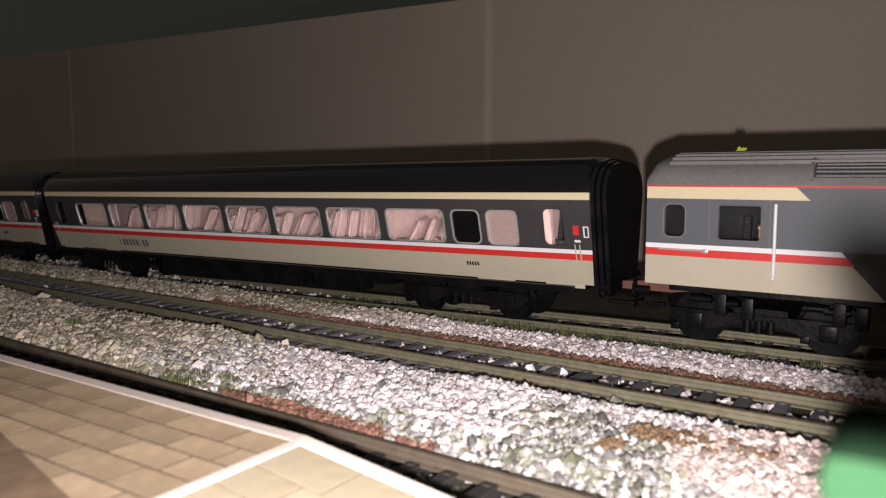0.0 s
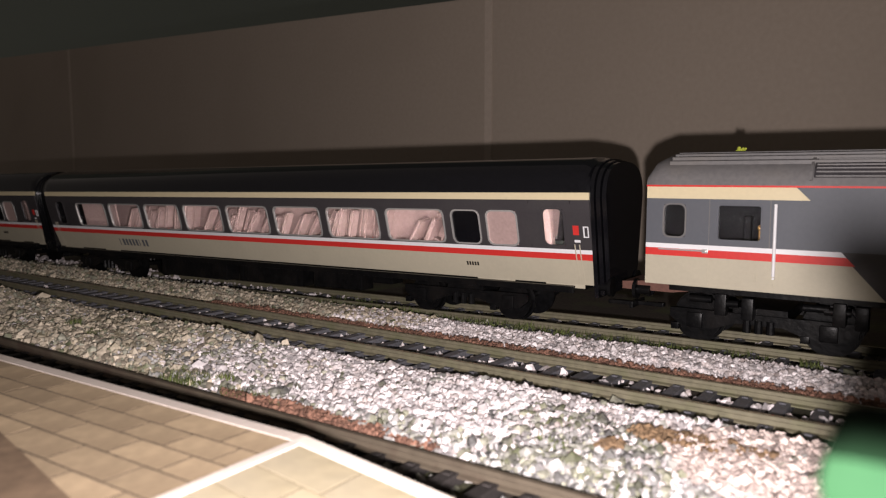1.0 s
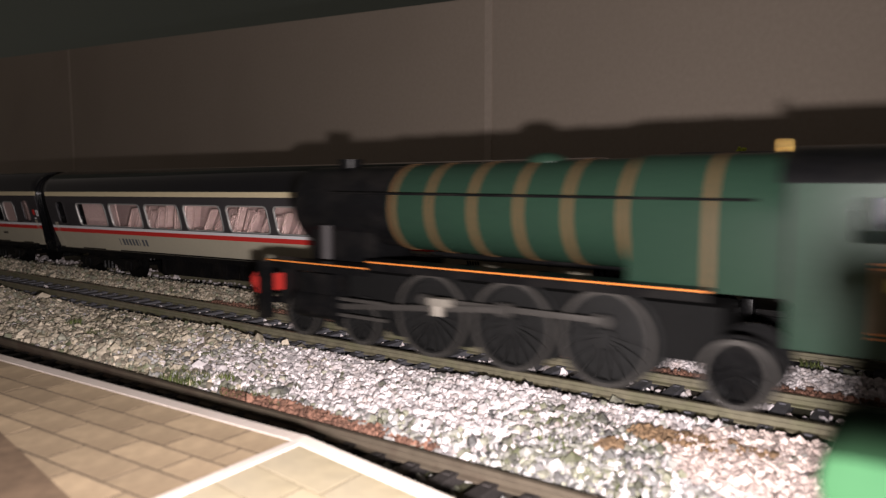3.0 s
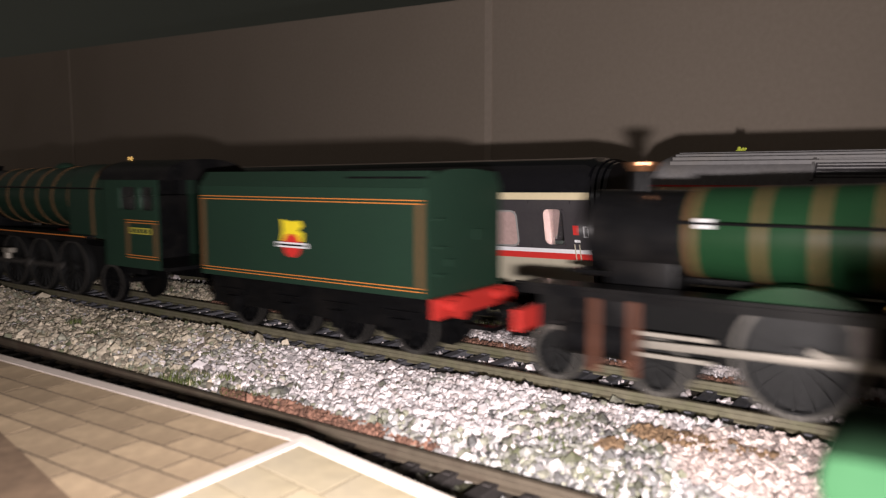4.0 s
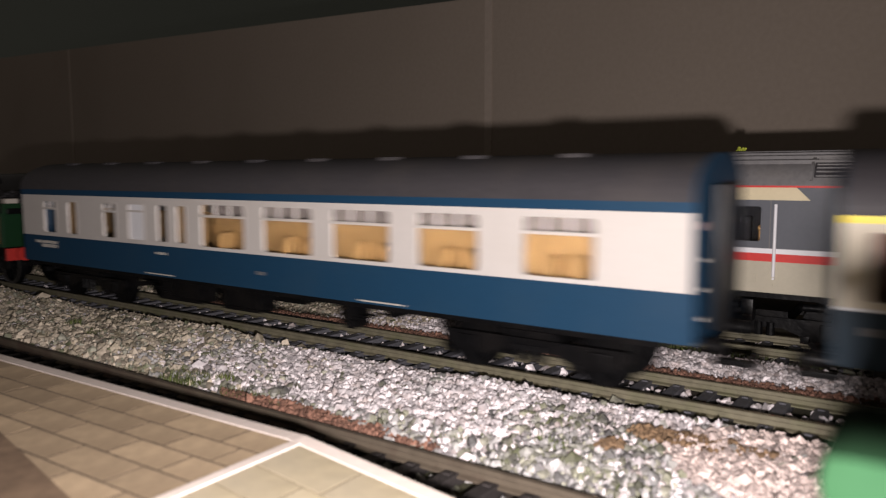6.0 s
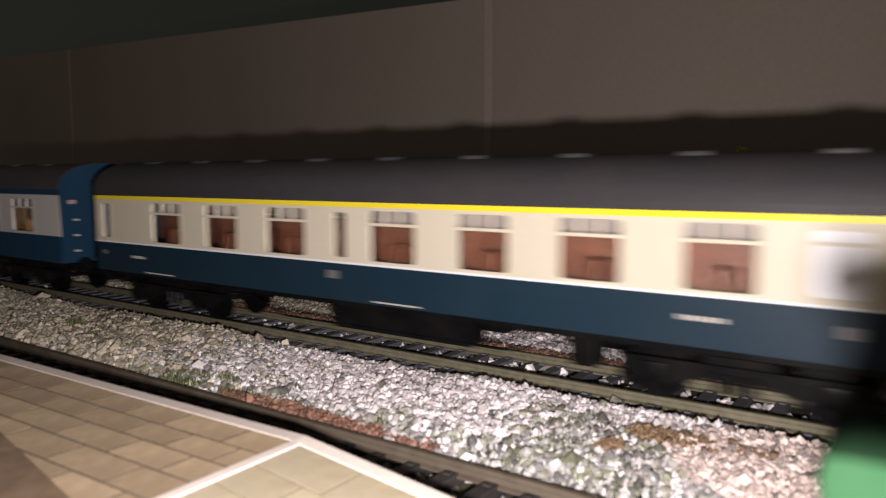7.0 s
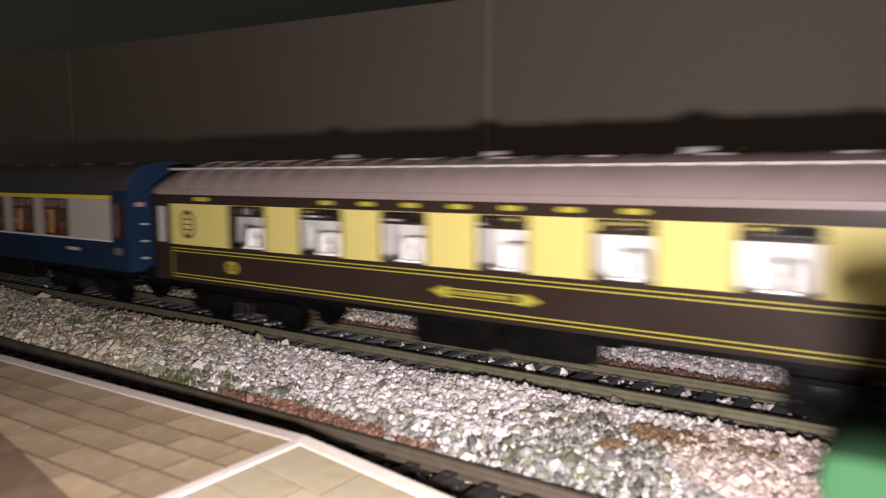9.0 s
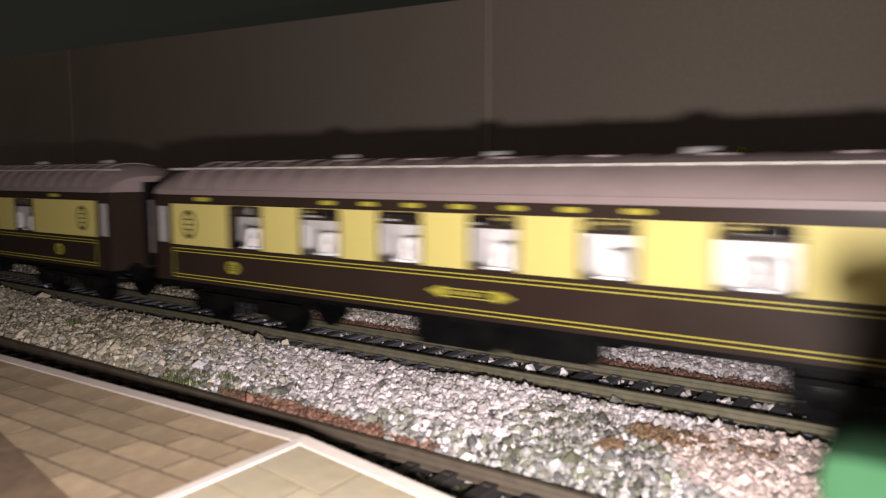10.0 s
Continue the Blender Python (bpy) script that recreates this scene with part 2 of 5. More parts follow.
def track(name, centre, lo, hi, rail_mat, label, dip=lambda x: 0.0, wood="sleeper"):
    t = tagged(new(name), label, "track", kind="structure")
    for s in (-1, 1):
        bm = B()
        xs = list(range(lo, hi + 1, 20))
        prof = [(-1.25, -2.5), (1.25, -2.5), (1.25, -2.2), (0.35, -1.9), (0.35, -1.0), (0.6, -0.8), (0.6, -0.06), (0.45, 0.0), (-0.45, 0.0), (-0.6, -0.06),
                (-0.6, -0.8), (-0.35, -1.0), (-0.35, -1.9), (-1.25, -2.2)]
        rows = [[bm.verts.new((x, centre(x) + s * 8.85 + p[0], p[1] + dip(x))) for p in prof] for x in xs]
        for a, b in zip(rows, rows[1:]):
            for i in range(len(prof)):
                bm.faces.new((a[i], a[(i + 1) % len(prof)], b[(i + 1) % len(prof)], b[i]))
        rail = part("rail", bm, rail_mat, t)
        bm = B()
        rows = [[bm.verts.new((x, centre(x) + s * 8.85 + y, 0.03 + dip(x))) for y in (-0.42, 0.42)] for x in xs]
        for a, b in zip(rows, rows[1:]):
            bm.faces.new((a[0], b[0], b[1], a[1]))
        part("rail_head", bm, M["railtop"] if rail_mat is M["rail"] else M["dark_rail"], rail, "worn bare metal running surface")
    bm = B()
    box(bm, -1.45, 1.45, -15, 15, -1.1, 1.1, 0.25)
    sl = mesh_of("sleeper", bm, M[wood])
    bm = B()
    for s in (-1, 1):
        for k in (-1.9, 1.9):
            box(bm, -0.7, 0.7, s * 8.85 + k - 0.5, s * 8.85 + k + 0.5, -0.2, 0.4, 0.12)
    ch = mesh_of("chair", bm, M[wood])
    x = lo + (29.3 - lo) % 7.6
    while x < hi:
        ob = new("sleeper", sl)
        ob.parent = t
        ob.matrix_basis = pose(x * MM, centre(x) * MM, (-3.05 + dip(x) + random.uniform(-0.1, 0.1)) * MM, 0, 0, random.uniform(-1, 1))
        c = new("rail_chair", ch)
        c.parent = ob
        c.matrix_basis = pose(0, 0, 1.0 * MM)
        x += 7.6
    return t


def stones(name, count, region, mat, size, label, seed, dz=-3.4, heap=None, category="ballast"):
    """Loose stones as one object: small broken icosahedra."""
    rng = np.random.default_rng(seed)
    g = (1 + 5 ** 0.5) / 2
    base = np.array([(-1, g, 0), (1, g, 0), (-1, -g, 0), (1, -g, 0), (0, -1, g), (0, 1, g), (0, -1, -g), (0, 1, -g), (g, 0, -1), (g, 0, 1), (-g, 0, -1), (-g, 0, 1)]) / 1.9
    tri = np.array([(0, 11, 5), (0, 5, 1), (0, 1, 7), (0, 7, 10), (0, 10, 11), (1, 5, 9), (5, 11, 4), (11, 10, 2), (10, 7, 6), (7, 1, 8),
                    (3, 9, 4), (3, 4, 2), (3, 2, 6), (3, 6, 8), (3, 8, 9), (4, 9, 5), (2, 4, 11), (6, 2, 10), (8, 6, 7), (9, 8, 1)])
    pts = region(rng, count)
    n = len(pts)
    s = size * rng.lognormal(0, 0.32, n)
    v = base[None] * rng.uniform(0.62, 1.3, (n, 12, 1)) * rng.uniform(0.6, 1.25, (n, 1, 3)) * s[:, None, None]
    a, b = rng.uniform(0, 6.28, n), rng.uniform(-0.9, 0.9, n)
    ca, sa, cb, sb = np.cos(a), np.sin(a), np.cos(b), np.sin(b)
    rz = np.zeros((n, 3, 3))
    rz[:, 0, 0], rz[:, 0, 1], rz[:, 1, 0], rz[:, 1, 1], rz[:, 2, 2] = ca, -sa, sa, ca, 1
    rx = np.zeros((n, 3, 3))
    rx[:, 0, 0], rx[:, 1, 1], rx[:, 1, 2], rx[:, 2, 1], rx[:, 2, 2] = 1, cb, -sb, sb, cb
    v = np.einsum("nij,nkj->nki", rz @ rx, v)
    z = dz + rng.uniform(-0.5, 0.75, n)
    if heap:
        z = z + heap(pts[:, 0], pts[:, 1])
    v += np.concatenate([pts, z[:, None]], 1)[:, None, :]
    f = tri[None] + 12 * np.arange(n)[:, None, None]
    me = bpy.data.meshes.new(name)
    me.from_pydata((v.reshape(-1, 3) * MM).tolist(), [], f.reshape(-1, 3).tolist())
    me.materials.append(mat)
    return tagged(new(name, me), label, category, kind="stuff")


def strip(x0, x1, y0, y1, bias=0.0):
    def pick(rng, n):
        x = x0 + (x1 - x0) * rng.uniform(0, 1, n) ** (1 - bias)
        return np.stack([x, rng.uniform(y0, y1, n)], 1)
    return pick


def bank(x, y):
    """The ballast bank between the near and the middle track."""
    t = np.clip(np.minimum(y + 62, -14.5 - y) / 7, 0, 1)
    return 2.6 * t + 0.8 * np.sin(x * 0.05 + 1) * t + 0.5 * np.sin(x * 0.13 + y * 0.2) * t


def low_bank(x, y):
    t = np.clip(np.minimum(y - 15, 42 - y) / 6, 0, 1)
    return 1.9 * t + 0.5 * np.sin(x * 0.06) * t


def pale_share(x, y):
    """How pale the bank is: pale in its middle, dull far along it, grey and greenish towards the near rail and the
    ramp. The stone mix also paints in brightness that the lamp's falloff lacks.
    """
    c = np.clip((x + 105) / 50, 0.06, 1) * np.clip((y + 62) / 13, 0.1, 1)
    c = c * (1 - 0.55 * np.clip((x - 8) / 18, 0, 1) * np.clip((-26 - y) / 8, 0, 1)) * (1 - 0.35 * np.clip((y + 21) / 6, 0, 1))
    return np.clip(c + 0.22 * np.sin(x * 0.13 + 1.7 * np.sin(y * 0.16)) * np.sin(y * 0.19 + 0.05 * x), 0.03, 0.97)


def bank_part(which):
    def pick(rng, n):
        x, y = -330 + 440 * rng.uniform(0, 1, n) ** 0.9, rng.uniform(-61.5, -13.5, n)
        c, u, far = pale_share(x, y), rng.uniform(0, 1, n), np.clip((-40 - x) / 70, 0, 1)
        kind = np.where(u < c, 0, np.where(rng.uniform(0, 1, n) < 0.30, 1, np.where(rng.uniform(0, 1, n) < far, 2, 3)))
        return np.stack([x, y], 1)[kind == which]
    return pick


def mossy_far(rng, n):
    x, y = rng.uniform(-420, 110, n), rng.uniform(15, 47, n)
    w = 0.6 * np.clip((-60 - x) / 120, 0, 1) + 0.7 * np.clip((y - 38) / 6, 0, 1)
    keep = rng.uniform(0, 1, n) < w
    return np.stack([x, y], 1)[keep]


def far_blob(x0, y0, rx, ry):
    def pick(rng, n):
        a, r = rng.uniform(0, 6.28, n), np.sqrt(rng.uniform(0, 1, n))
        return np.stack([x0 + rx * r * np.cos(a), y0 + ry * r * np.sin(a)], 1)
    return pick


def grass_tuft(x, y, z, r, n, seed):
    rng = random.Random(seed)
    vs, fs = [], []
    for _ in range(n):
        a, d = rng.uniform(0, 6.28), r * rng.random() ** 0.6
        px, py = x + d * math.cos(a), y + 0.6 * d * math.sin(a)
        h, w, b = rng.uniform(0.9, 2.4), rng.uniform(0.10, 0.2), rng.uniform(0, 6.28)
        lx, ly = rng.uniform(-0.9, 0.9), rng.uniform(-0.9, 0.9)
        k = len(vs)
        vs += [(px - w * math.cos(b), py - w * math.sin(b), z), (px + w * math.cos(b), py + w * math.sin(b), z), (px + lx, py + ly, z + h)]
        fs.append((k, k + 1, k + 2))
    me = bpy.data.meshes.new("grass_tuft")
    me.from_pydata([tuple(c * MM for c in v) for v in vs], [], fs)
    me.materials.append(M["grass"])
    tagged(new("grass_tuft", me), "small tuft of dull green static grass in the ballast", "grass", "grass tufts", kind="stuff")


PLAT = 8.0


def ramp_z(x):
    return PLAT - max(0.0, x - 3.0) * 0.118


def platform():
    p = tagged(new("platform"), "model station platform with brown paving, white edge line and sloping ramp end", "platform", kind="structure")
    p.matrix_basis = pose(0.002, -0.0853, 0, 0, 0, 1.7) @ pose(-0.003, 0.086, 0)
    bm = B()
    prism(bm, [(-420, -4), (60, -4), (60, ramp_z(60) - 0.7), (3, PLAT - 0.7), (-420, PLAT - 0.7)], -86.4, -240, "Y")
    part("core", bm, M["brick"], p, "dark brown platform wall")
    bm = B()
    prism(bm, [(-420, PLAT - 0.68), (2.8, PLAT - 0.68), (2.8, PLAT - 0.025), (-420, PLAT - 0.025)], -88.6, -240, "Y")
    part("joint_bed", bm, M["joint"], p, "dark joints between the paving stones")
    bm = B()
    prism(bm, [(4, PLAT - 0.75), (60, ramp_z(60) - 0.68), (60, ramp_z(60) - 0.09), (4, PLAT - 0.2)], -88.8, -240, "Y")
    part("ramp_bed", bm, M["ramp_joint"], p, "pale joints of the ramp paving")
    bm = B()
    prism(bm, [(-420, PLAT - 0.6), (3.0, PLAT - 0.6), (3.0, PLAT + 0.12), (-420, PLAT + 0.12)], -86.0, -88.5, "Y")
    part("edge_line", bm, M["white_edge"], p, "white painted edge line")
    bm = B()
    prism(bm, [(3.0, PLAT - 0.6), (60, ramp_z(60) - 0.6), (60, ramp_z(60) + 0.12), (3.0, PLAT + 0.12)], -86.0, -88.7, "Y")
    part("ramp_edge_line", bm, M["white_edge"], p, "white painted edge line of the ramp")
    bm = B()
    prism(bm, [(2.6, PLAT - 0.6), (4.3, PLAT - 0.6), (4.3, PLAT + 0.05), (2.6, PLAT + 0.1)], -88.5, -240, "Y")
    part("end_line", bm, M["white_edge"], p, "white line where the ramp starts")
    # shade painted as a dark brown strip, and a raised pale border further in
    for nm, lo, top, mt, lb in (("dark_course", [(-75, -102.3), (10, -121.0), (10, -125.6), (-75, -113.9)], 0.12, "shade_paving", "shade across the paving beside the border, painted as a dark brown strip"),
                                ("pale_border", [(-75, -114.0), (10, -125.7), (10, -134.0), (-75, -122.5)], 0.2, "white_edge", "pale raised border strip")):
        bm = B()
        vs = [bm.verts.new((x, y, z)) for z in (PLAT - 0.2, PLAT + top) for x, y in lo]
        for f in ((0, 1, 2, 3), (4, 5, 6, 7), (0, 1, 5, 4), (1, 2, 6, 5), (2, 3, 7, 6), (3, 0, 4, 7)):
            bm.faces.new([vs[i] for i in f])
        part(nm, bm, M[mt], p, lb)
    # paving stones in staggered courses along the platform
    y, row = -88.75, 0
    meshes = {}
    while y > -150:
        w = (6.2, 5.6, 6.0)[row % 3]
        x = 2.5
        first = True
        while x > -150:
            ln = random.choice((10.5, 12.0, 14.0))
            if first:
                ln, first = ln * (0.85, 0.35, 0.62)[row % 3], False
            key = (ln, w)
            if key not in meshes:
                bm = B()
                box(bm, -ln + 0.5, 0, -w + 0.5, 0, -0.4, 0)
                meshes[key] = mesh_of("paving_stone", bm, M["paving"])
            ob = new("paving_stone", meshes[key])
            ob.parent = p
            ob.matrix_basis = pose(x * MM, y * MM, (PLAT + random.uniform(-0.008, 0.008)) * MM)
            x -= ln
        y -= w
        row += 1
    tilt = math.degrees(math.atan(0.118))
    y, row = -88.95, 0
    while y > -140:
        w, x = (8.5, 7.0)[row % 2], 4.5
        first = True
        while x < 52:
            ln = (12.0, 9.0)[row % 2] if first else 13.0
            first = False
            key = ("r", ln, w)
            if key not in meshes:
                bm = B()
                box(bm, 0, ln - 0.3, -w + 0.3, 0, -0.4, 0)
                meshes[key] = mesh_of("ramp_stone", bm, M["ramp"])
            ob = new("ramp_stone", meshes[key])
            ob.parent = p
            ob.matrix_basis = pose(x * MM, y * MM, (ramp_z(x) + random.uniform(-0.03, 0.03)) * MM, 0, tilt, 0)
            x += ln
        y -= w
        row += 1


def backscene():
    """Hardboard panels standing behind the far track, at a slight angle to it."""
    ang = -7.0
    m = pose(-0.132, 0.220, 0, 0, 0, ang)
    for x0, x1 in ((-1900, -651), (-651, -23.8), (-23.8, 520)):
        w = tagged(new("wall_panel"), "plain greyish-brown hardboard backscene panel behind the far track", "wall panel", "backscene panels", kind="structure")
        w.matrix_basis = m
        bm = B()
        top = lambda x: 155.9 - 0.0637 * (x + 53.6)
        prism(bm, [(x0 + 0.3, -6), (x1 - 0.3, -6), (x1 - 0.3, top(x1)), (x0 + 0.3, top(x0))], 0, 6, "Y")
        part("panel", bm, M["board"], w)
        bm = B()
        box(bm, x1 - 3.0, x1 + 2.5, -0.5, -0.01, -5, top(x1) - 0.3)
        if x1 < 400:
            part("joint_tape", bm, M["batten"], w, "paler strip over the panel joint")
    room = tagged(new("room_wall"), "dark unlit room beyond the layout", "wall", kind="structure")
    for i, (a, b, c, d) in enumerate(((-7000, 3000, 1500, 1520),)):
        bm = B()
        box(bm, a, b, c, d, -900, 3000)
        part("wall", bm, M["room"], room)
    bm = B()
    box(bm, -2500, 2000, -1200, 1500, -920, -900)
    tagged(part("floor", bm, M["room"]), "dark floor of the unlit room", "floor", kind="structure")


# ---- rolling stock: pieces that several vehicles share
ROLLING = []   # (object, x, y, z, radius) of each wheelset, in its parent's space


def cut_band(bm, x0, x1, z0, z1, y0, y1, holes):
    """A strip of bodyside with window openings through it."""
    hs = [(max(a, x0), min(b, x1), max(c, z0), min(d, z1)) for a, b, c, d in holes if d > z0 and c < z1 and b > x0 and a < x1]
    xs = sorted({x0, x1, *(v for h in hs for v in h[:2])})
    zs = sorted({z0, z1, *(v for h in hs for v in h[2:])})
    nx, nz = len(xs) - 1, len(zs) - 1

    def solid(i, j):
        if not (0 <= i < nx and 0 <= j < nz):
            return False
        x, z = (xs[i] + xs[i + 1]) / 2, (zs[j] + zs[j + 1]) / 2
        return not any(a < x < b and c < z < d for a, b, c, d in hs)

    made = {}

    def v(i, j, k):
        if (i, j, k) not in made:
            made[i, j, k] = bm.verts.new((xs[i], (y0, y1)[k], zs[j]))
        return made[i, j, k]

    for i in range(nx):
        for j in range(nz):
            if not solid(i, j):
                continue
            for k in (0, 1):
                bm.faces.new((v(i, j, k), v(i + 1, j, k), v(i + 1, j + 1, k), v(i, j + 1, k)))
            for di, dj, p, q in ((-1, 0, (i, j), (i, j + 1)), (1, 0, (i + 1, j), (i + 1, j + 1)), (0, -1, (i, j), (i + 1, j)), (0, 1, (i, j + 1), (i + 1, j + 1))):
                if not solid(i + di, j + dj):
                    bm.faces.new((v(*p, 0), v(*q, 0), v(*q, 1), v(*p, 1)))
    return bm


def arch(half, z0, z1, power=2.3, n=18):
    pts = []
    for i in range(n + 1):
        t = math.pi * i / n
        c, s = math.cos(t), math.sin(t)
        pts.append((half * math.copysign(abs(c) ** (2 / power), c), z0 + (z1 - z0) * s ** (2 / power)))
    return pts


def roof(bm, x0, x1, half, z0, z1, dome=4.0, power=2.3):
    """An arched roof whose ends round down a little."""
    sec = []
    ends = ((x0, 0.55), (x0 + dome * 0.35, 0.86), (x0 + dome, 1.0), (x1 - dome, 1.0), (x1 - dome * 0.35, 0.86), (x1, 0.55))
    for x, kk in ends if dome else ((x0, 1.0), (x1, 1.0)):
        sec.append([bm.verts.new((x, y * (0.94 + 0.06 * kk), z)) for y, z in arch(half, z0, z0 + (z1 - z0) * kk, power)])
    n = len(sec[0])
    for a, b in zip(sec, sec[1:]):
        for i in range(n - 1):
            bm.faces.new((a[i], a[i + 1], b[i + 1], b[i]))
        bm.faces.new((a[-1], a[0], b[0], b[-1]))
    bm.faces.new(sec[0])
    bm.faces.new(sec[-1][::-1])
    return bm


def wheel_mesh(r, spokes=0, tread=2.4, gauge=7.3, name="wheelset"):
    bm = B()
    for s in (-1, 1):
        y = s * (gauge + tread / 2)
        if spokes:
            seg = 36
            for ra, rb in ((r, r - 1.5),):
                rows = [[bm.verts.new((rad * math.cos(2 * math.pi * i / seg), yy, rad * math.sin(2 * math.pi * i / seg))) for i in range(seg)]
                        for rad, yy in ((ra, y - tread / 2), (ra, y + tread / 2), (rb, y + tread / 2), (rb, y - tread / 2))]
                for a, b in ((0, 1), (1, 2), (2, 3), (3, 0)):
                    for i in range(seg):
                        bm.faces.new((rows[a][i], rows[a][(i + 1) % seg], rows[b][(i + 1) % seg], rows[b][i]))
            cyl(bm, (0, y, 0), r * 0.2, tread + 0.6, "Y", 14)
        else:
            cyl(bm, (0, y, 0), r, tread, "Y", 24)
            cyl(bm, (0, s * (gauge + tread + 0.1), 0), r * 0.78, 0.3, "Y", 20)
            cyl(bm, (0, s * (gauge + tread + 0.3), 0), r * 0.22, 0.6, "Y", 10)
        cyl(bm, (0, s * gauge, 0), r + 0.7, 0.6, "Y", 28)
    cyl(bm, (0, 0, 0), 1.0, 2 * gauge, "Y", 8)
    return bm


def wheelset(parent, x, r, mat=None, spokes=0, name="wheelset", tyre=None):
    ob = part(name, wheel_mesh(r, spokes), mat or M["under"], parent, smooth=40)
    ob.matrix_basis = pose(x * MM, 0, r * MM)
    ROLLING.append((ob, x, 0.0, r, r))
    if spokes:
        me = mesh_of("spoke", box(B(), r * 0.09, r * 0.95, -0.4, 0.4, -0.31, 0.31), mat or M["under"])
        for s in (-1, 1):
            for k in range(spokes):
                sp = new("spoke", me)
                sp.parent = ob
                sp.matrix_basis = Matrix.Translation((0, s * 8.5 * MM, 0)) @ Matrix.Rotation(2 * math.pi * k / spokes, 4, "Y")
    for s in (-1, 1):
        bm, seg = B(), 40
        rows = [[bm.verts.new((rad * math.cos(2 * math.pi * i / seg), s * yy, rad * math.sin(2 * math.pi * i / seg))) for i in range(seg)]
                for rad, yy in ((r + 0.04, 9.6), (r + 0.04, 9.85), (r - 1.0, 9.85), (r - 1.0, 9.6))]
        for a, b in ((0, 1), (1, 2), (2, 3), (3, 0)):
            for i in range(seg):
                bm.faces.new((rows[a][i], rows[a][(i + 1) % seg], rows[b][(i + 1) % seg], rows[b][i]))
        part("tyre", bm, tyre or M["dark_tyre"], ob, "worn bare metal wheel tyre", smooth=40)
    return ob


def bogie(parent, x, base=34.0, r=6.3, moving=True):
    bm = B()
    for s in (-1, 1):
        y0, y1 = sorted((s * 11.6, s * 13.2))
        prism(bm, [(-base / 2 - 7, 7.0), (-base / 2 - 4, 4.6), (-base / 2 + 5, 4.4), (-6, 6.6), (6, 6.6), (base / 2 - 5, 4.4), (base / 2 + 4, 4.6), (base / 2 + 7, 7.0),
                   (base / 2 + 7, 9.4), (-base / 2 - 7, 9.4)], y0, y1, "Y")
        for k in (-1, 1):
            box(bm, k * base / 2 - 2.2, k * base / 2 + 2.2, s * 12.0 - 1.9, s * 12.0 + 1.9, 4.2, 8.6, 0.5)
            box(bm, k * base / 2 - 6.6, k * base / 2 - 4.4, s * 12.4 - 1.2, s * 12.4 + 1.2, 3.2, 5.2, 0.2)
        for k in (-3, 0, 3):
            cyl(bm, (k, s * 12.8, 6.2), 1.1, 3.6, "Z", 10)
    box(bm, -7, 7, -12, 12, 7.5, 11)
    b = part("bogie", bm, M["under"], parent, "black bogie frame with springs and axleboxes", smooth=35, at=pose(x * MM, 0, 0))
    for k in (-1, 1):
        ob = part("wheelset", wheel_mesh(r), M["under"], b, smooth=40)
        ob.matrix_basis = pose(k * base / 2 * MM, 0, r * MM)
        if moving:
            ROLLING.append((ob, k * base / 2, 0.0, r, r))
    return b


def buffers(parent, x, way, mat, z=14.0, beam=True, head=None):
    bm = B()
    if beam:
        box(bm, x - 0.8, x + 0.8, -16.5, 16.5, z - 3.0, z + 2.2, 0.15)
    part("buffer_beam", bm, mat, parent) if beam else bm.free()
    for s in (-1, 1):
        bm = B()
        cyl(bm, (x + way * 2.4, s * 11.4, z), 1.5, 4.0, "X", 14)
        cyl(bm, (x + way * 4.8, s * 11.4, z), 2.9, 0.9, "X", 18)
        part("buffer", bm, head or (mat if beam else M["under"]), parent, smooth=40)
    bm = B()
    box(bm, x, x + way * 9, -1.2, 1.2, 6.8, 8.0, 0.2)
    box(bm, x + way * 8, x + way * 9, -5, 5, 6.5, 8.6, 0.2)
    part("coupling_hook", bm, M["under"], parent)


def window(parent, x0, x1, z0, z1, y, s, frame_mat, wide=0.55, r=1.2, bar=None, mull=(), pane=None):
    """Frame, glass and bars of one window on the side s (-1: the side before the camera)."""
    ya, yb = sorted((s * (y - 0.75), s * (y + 0.18)))
    bm = ring(B(), x0 + 0.1, x1 - 0.1, z0 + 0.1, z1 - 0.1, r, wide, ya, yb)
    f = part("window_frame", bm, frame_mat, parent, smooth=40)
    if bar:
        bm = B()
        ya, yb = sorted((s * (y - 0.6), s * (y + 0.1)))
        box(bm, x0, x1, ya, yb, bar - 0.35, bar + 0.35)
        for q in mull:
            box(bm, q - 0.3, q + 0.3, ya, yb, bar, z1)
        part("glazing_bar", bm, frame_mat, f)
    bm = B()
    ya, yb = sorted((s * (y - 0.65), s * (y - 0.4)))
    box(bm, x0, x1, ya, yb, z0, z1)
    g = part("pane", bm, pane or M["glass"], f)
    g.visible_shadow = pane is not None
    return f


def seat_mesh(mat, w=11.5, back=12.0):
    bm = B()
    box(bm, -3.2, 3.2, -w / 2, w / 2, 0, 3.2, 0.6)
    vs = bmesh.ops.create_cube(bm, size=1, matrix=Matrix.LocRotScale((3.6, 0, back / 2 + 1.0), Euler((0, radians(9), 0)), (1.7, w, back)))["verts"]
    bmesh.ops.bevel(bm, geom=list({e for v in vs for e in v.link_edges}), offset=0.55, segments=2, affect="EDGES")
    return mesh_of("seat", bm, mat, 40)


def seats(parent, xs, mat, z=15.0, back=12.0, both=True, y0=9.2, w=11.5):
    me = seat_mesh(mat, w, back)
    for i, x in enumerate(xs):
        for y in ((-y0, y0) if both else (-y0,)):
            ob = new("seat", me)
            ob.parent = parent
            ob.matrix_basis = pose(x * MM, y * MM, z * MM, 0, 0, 180 if i % 2 else 0)


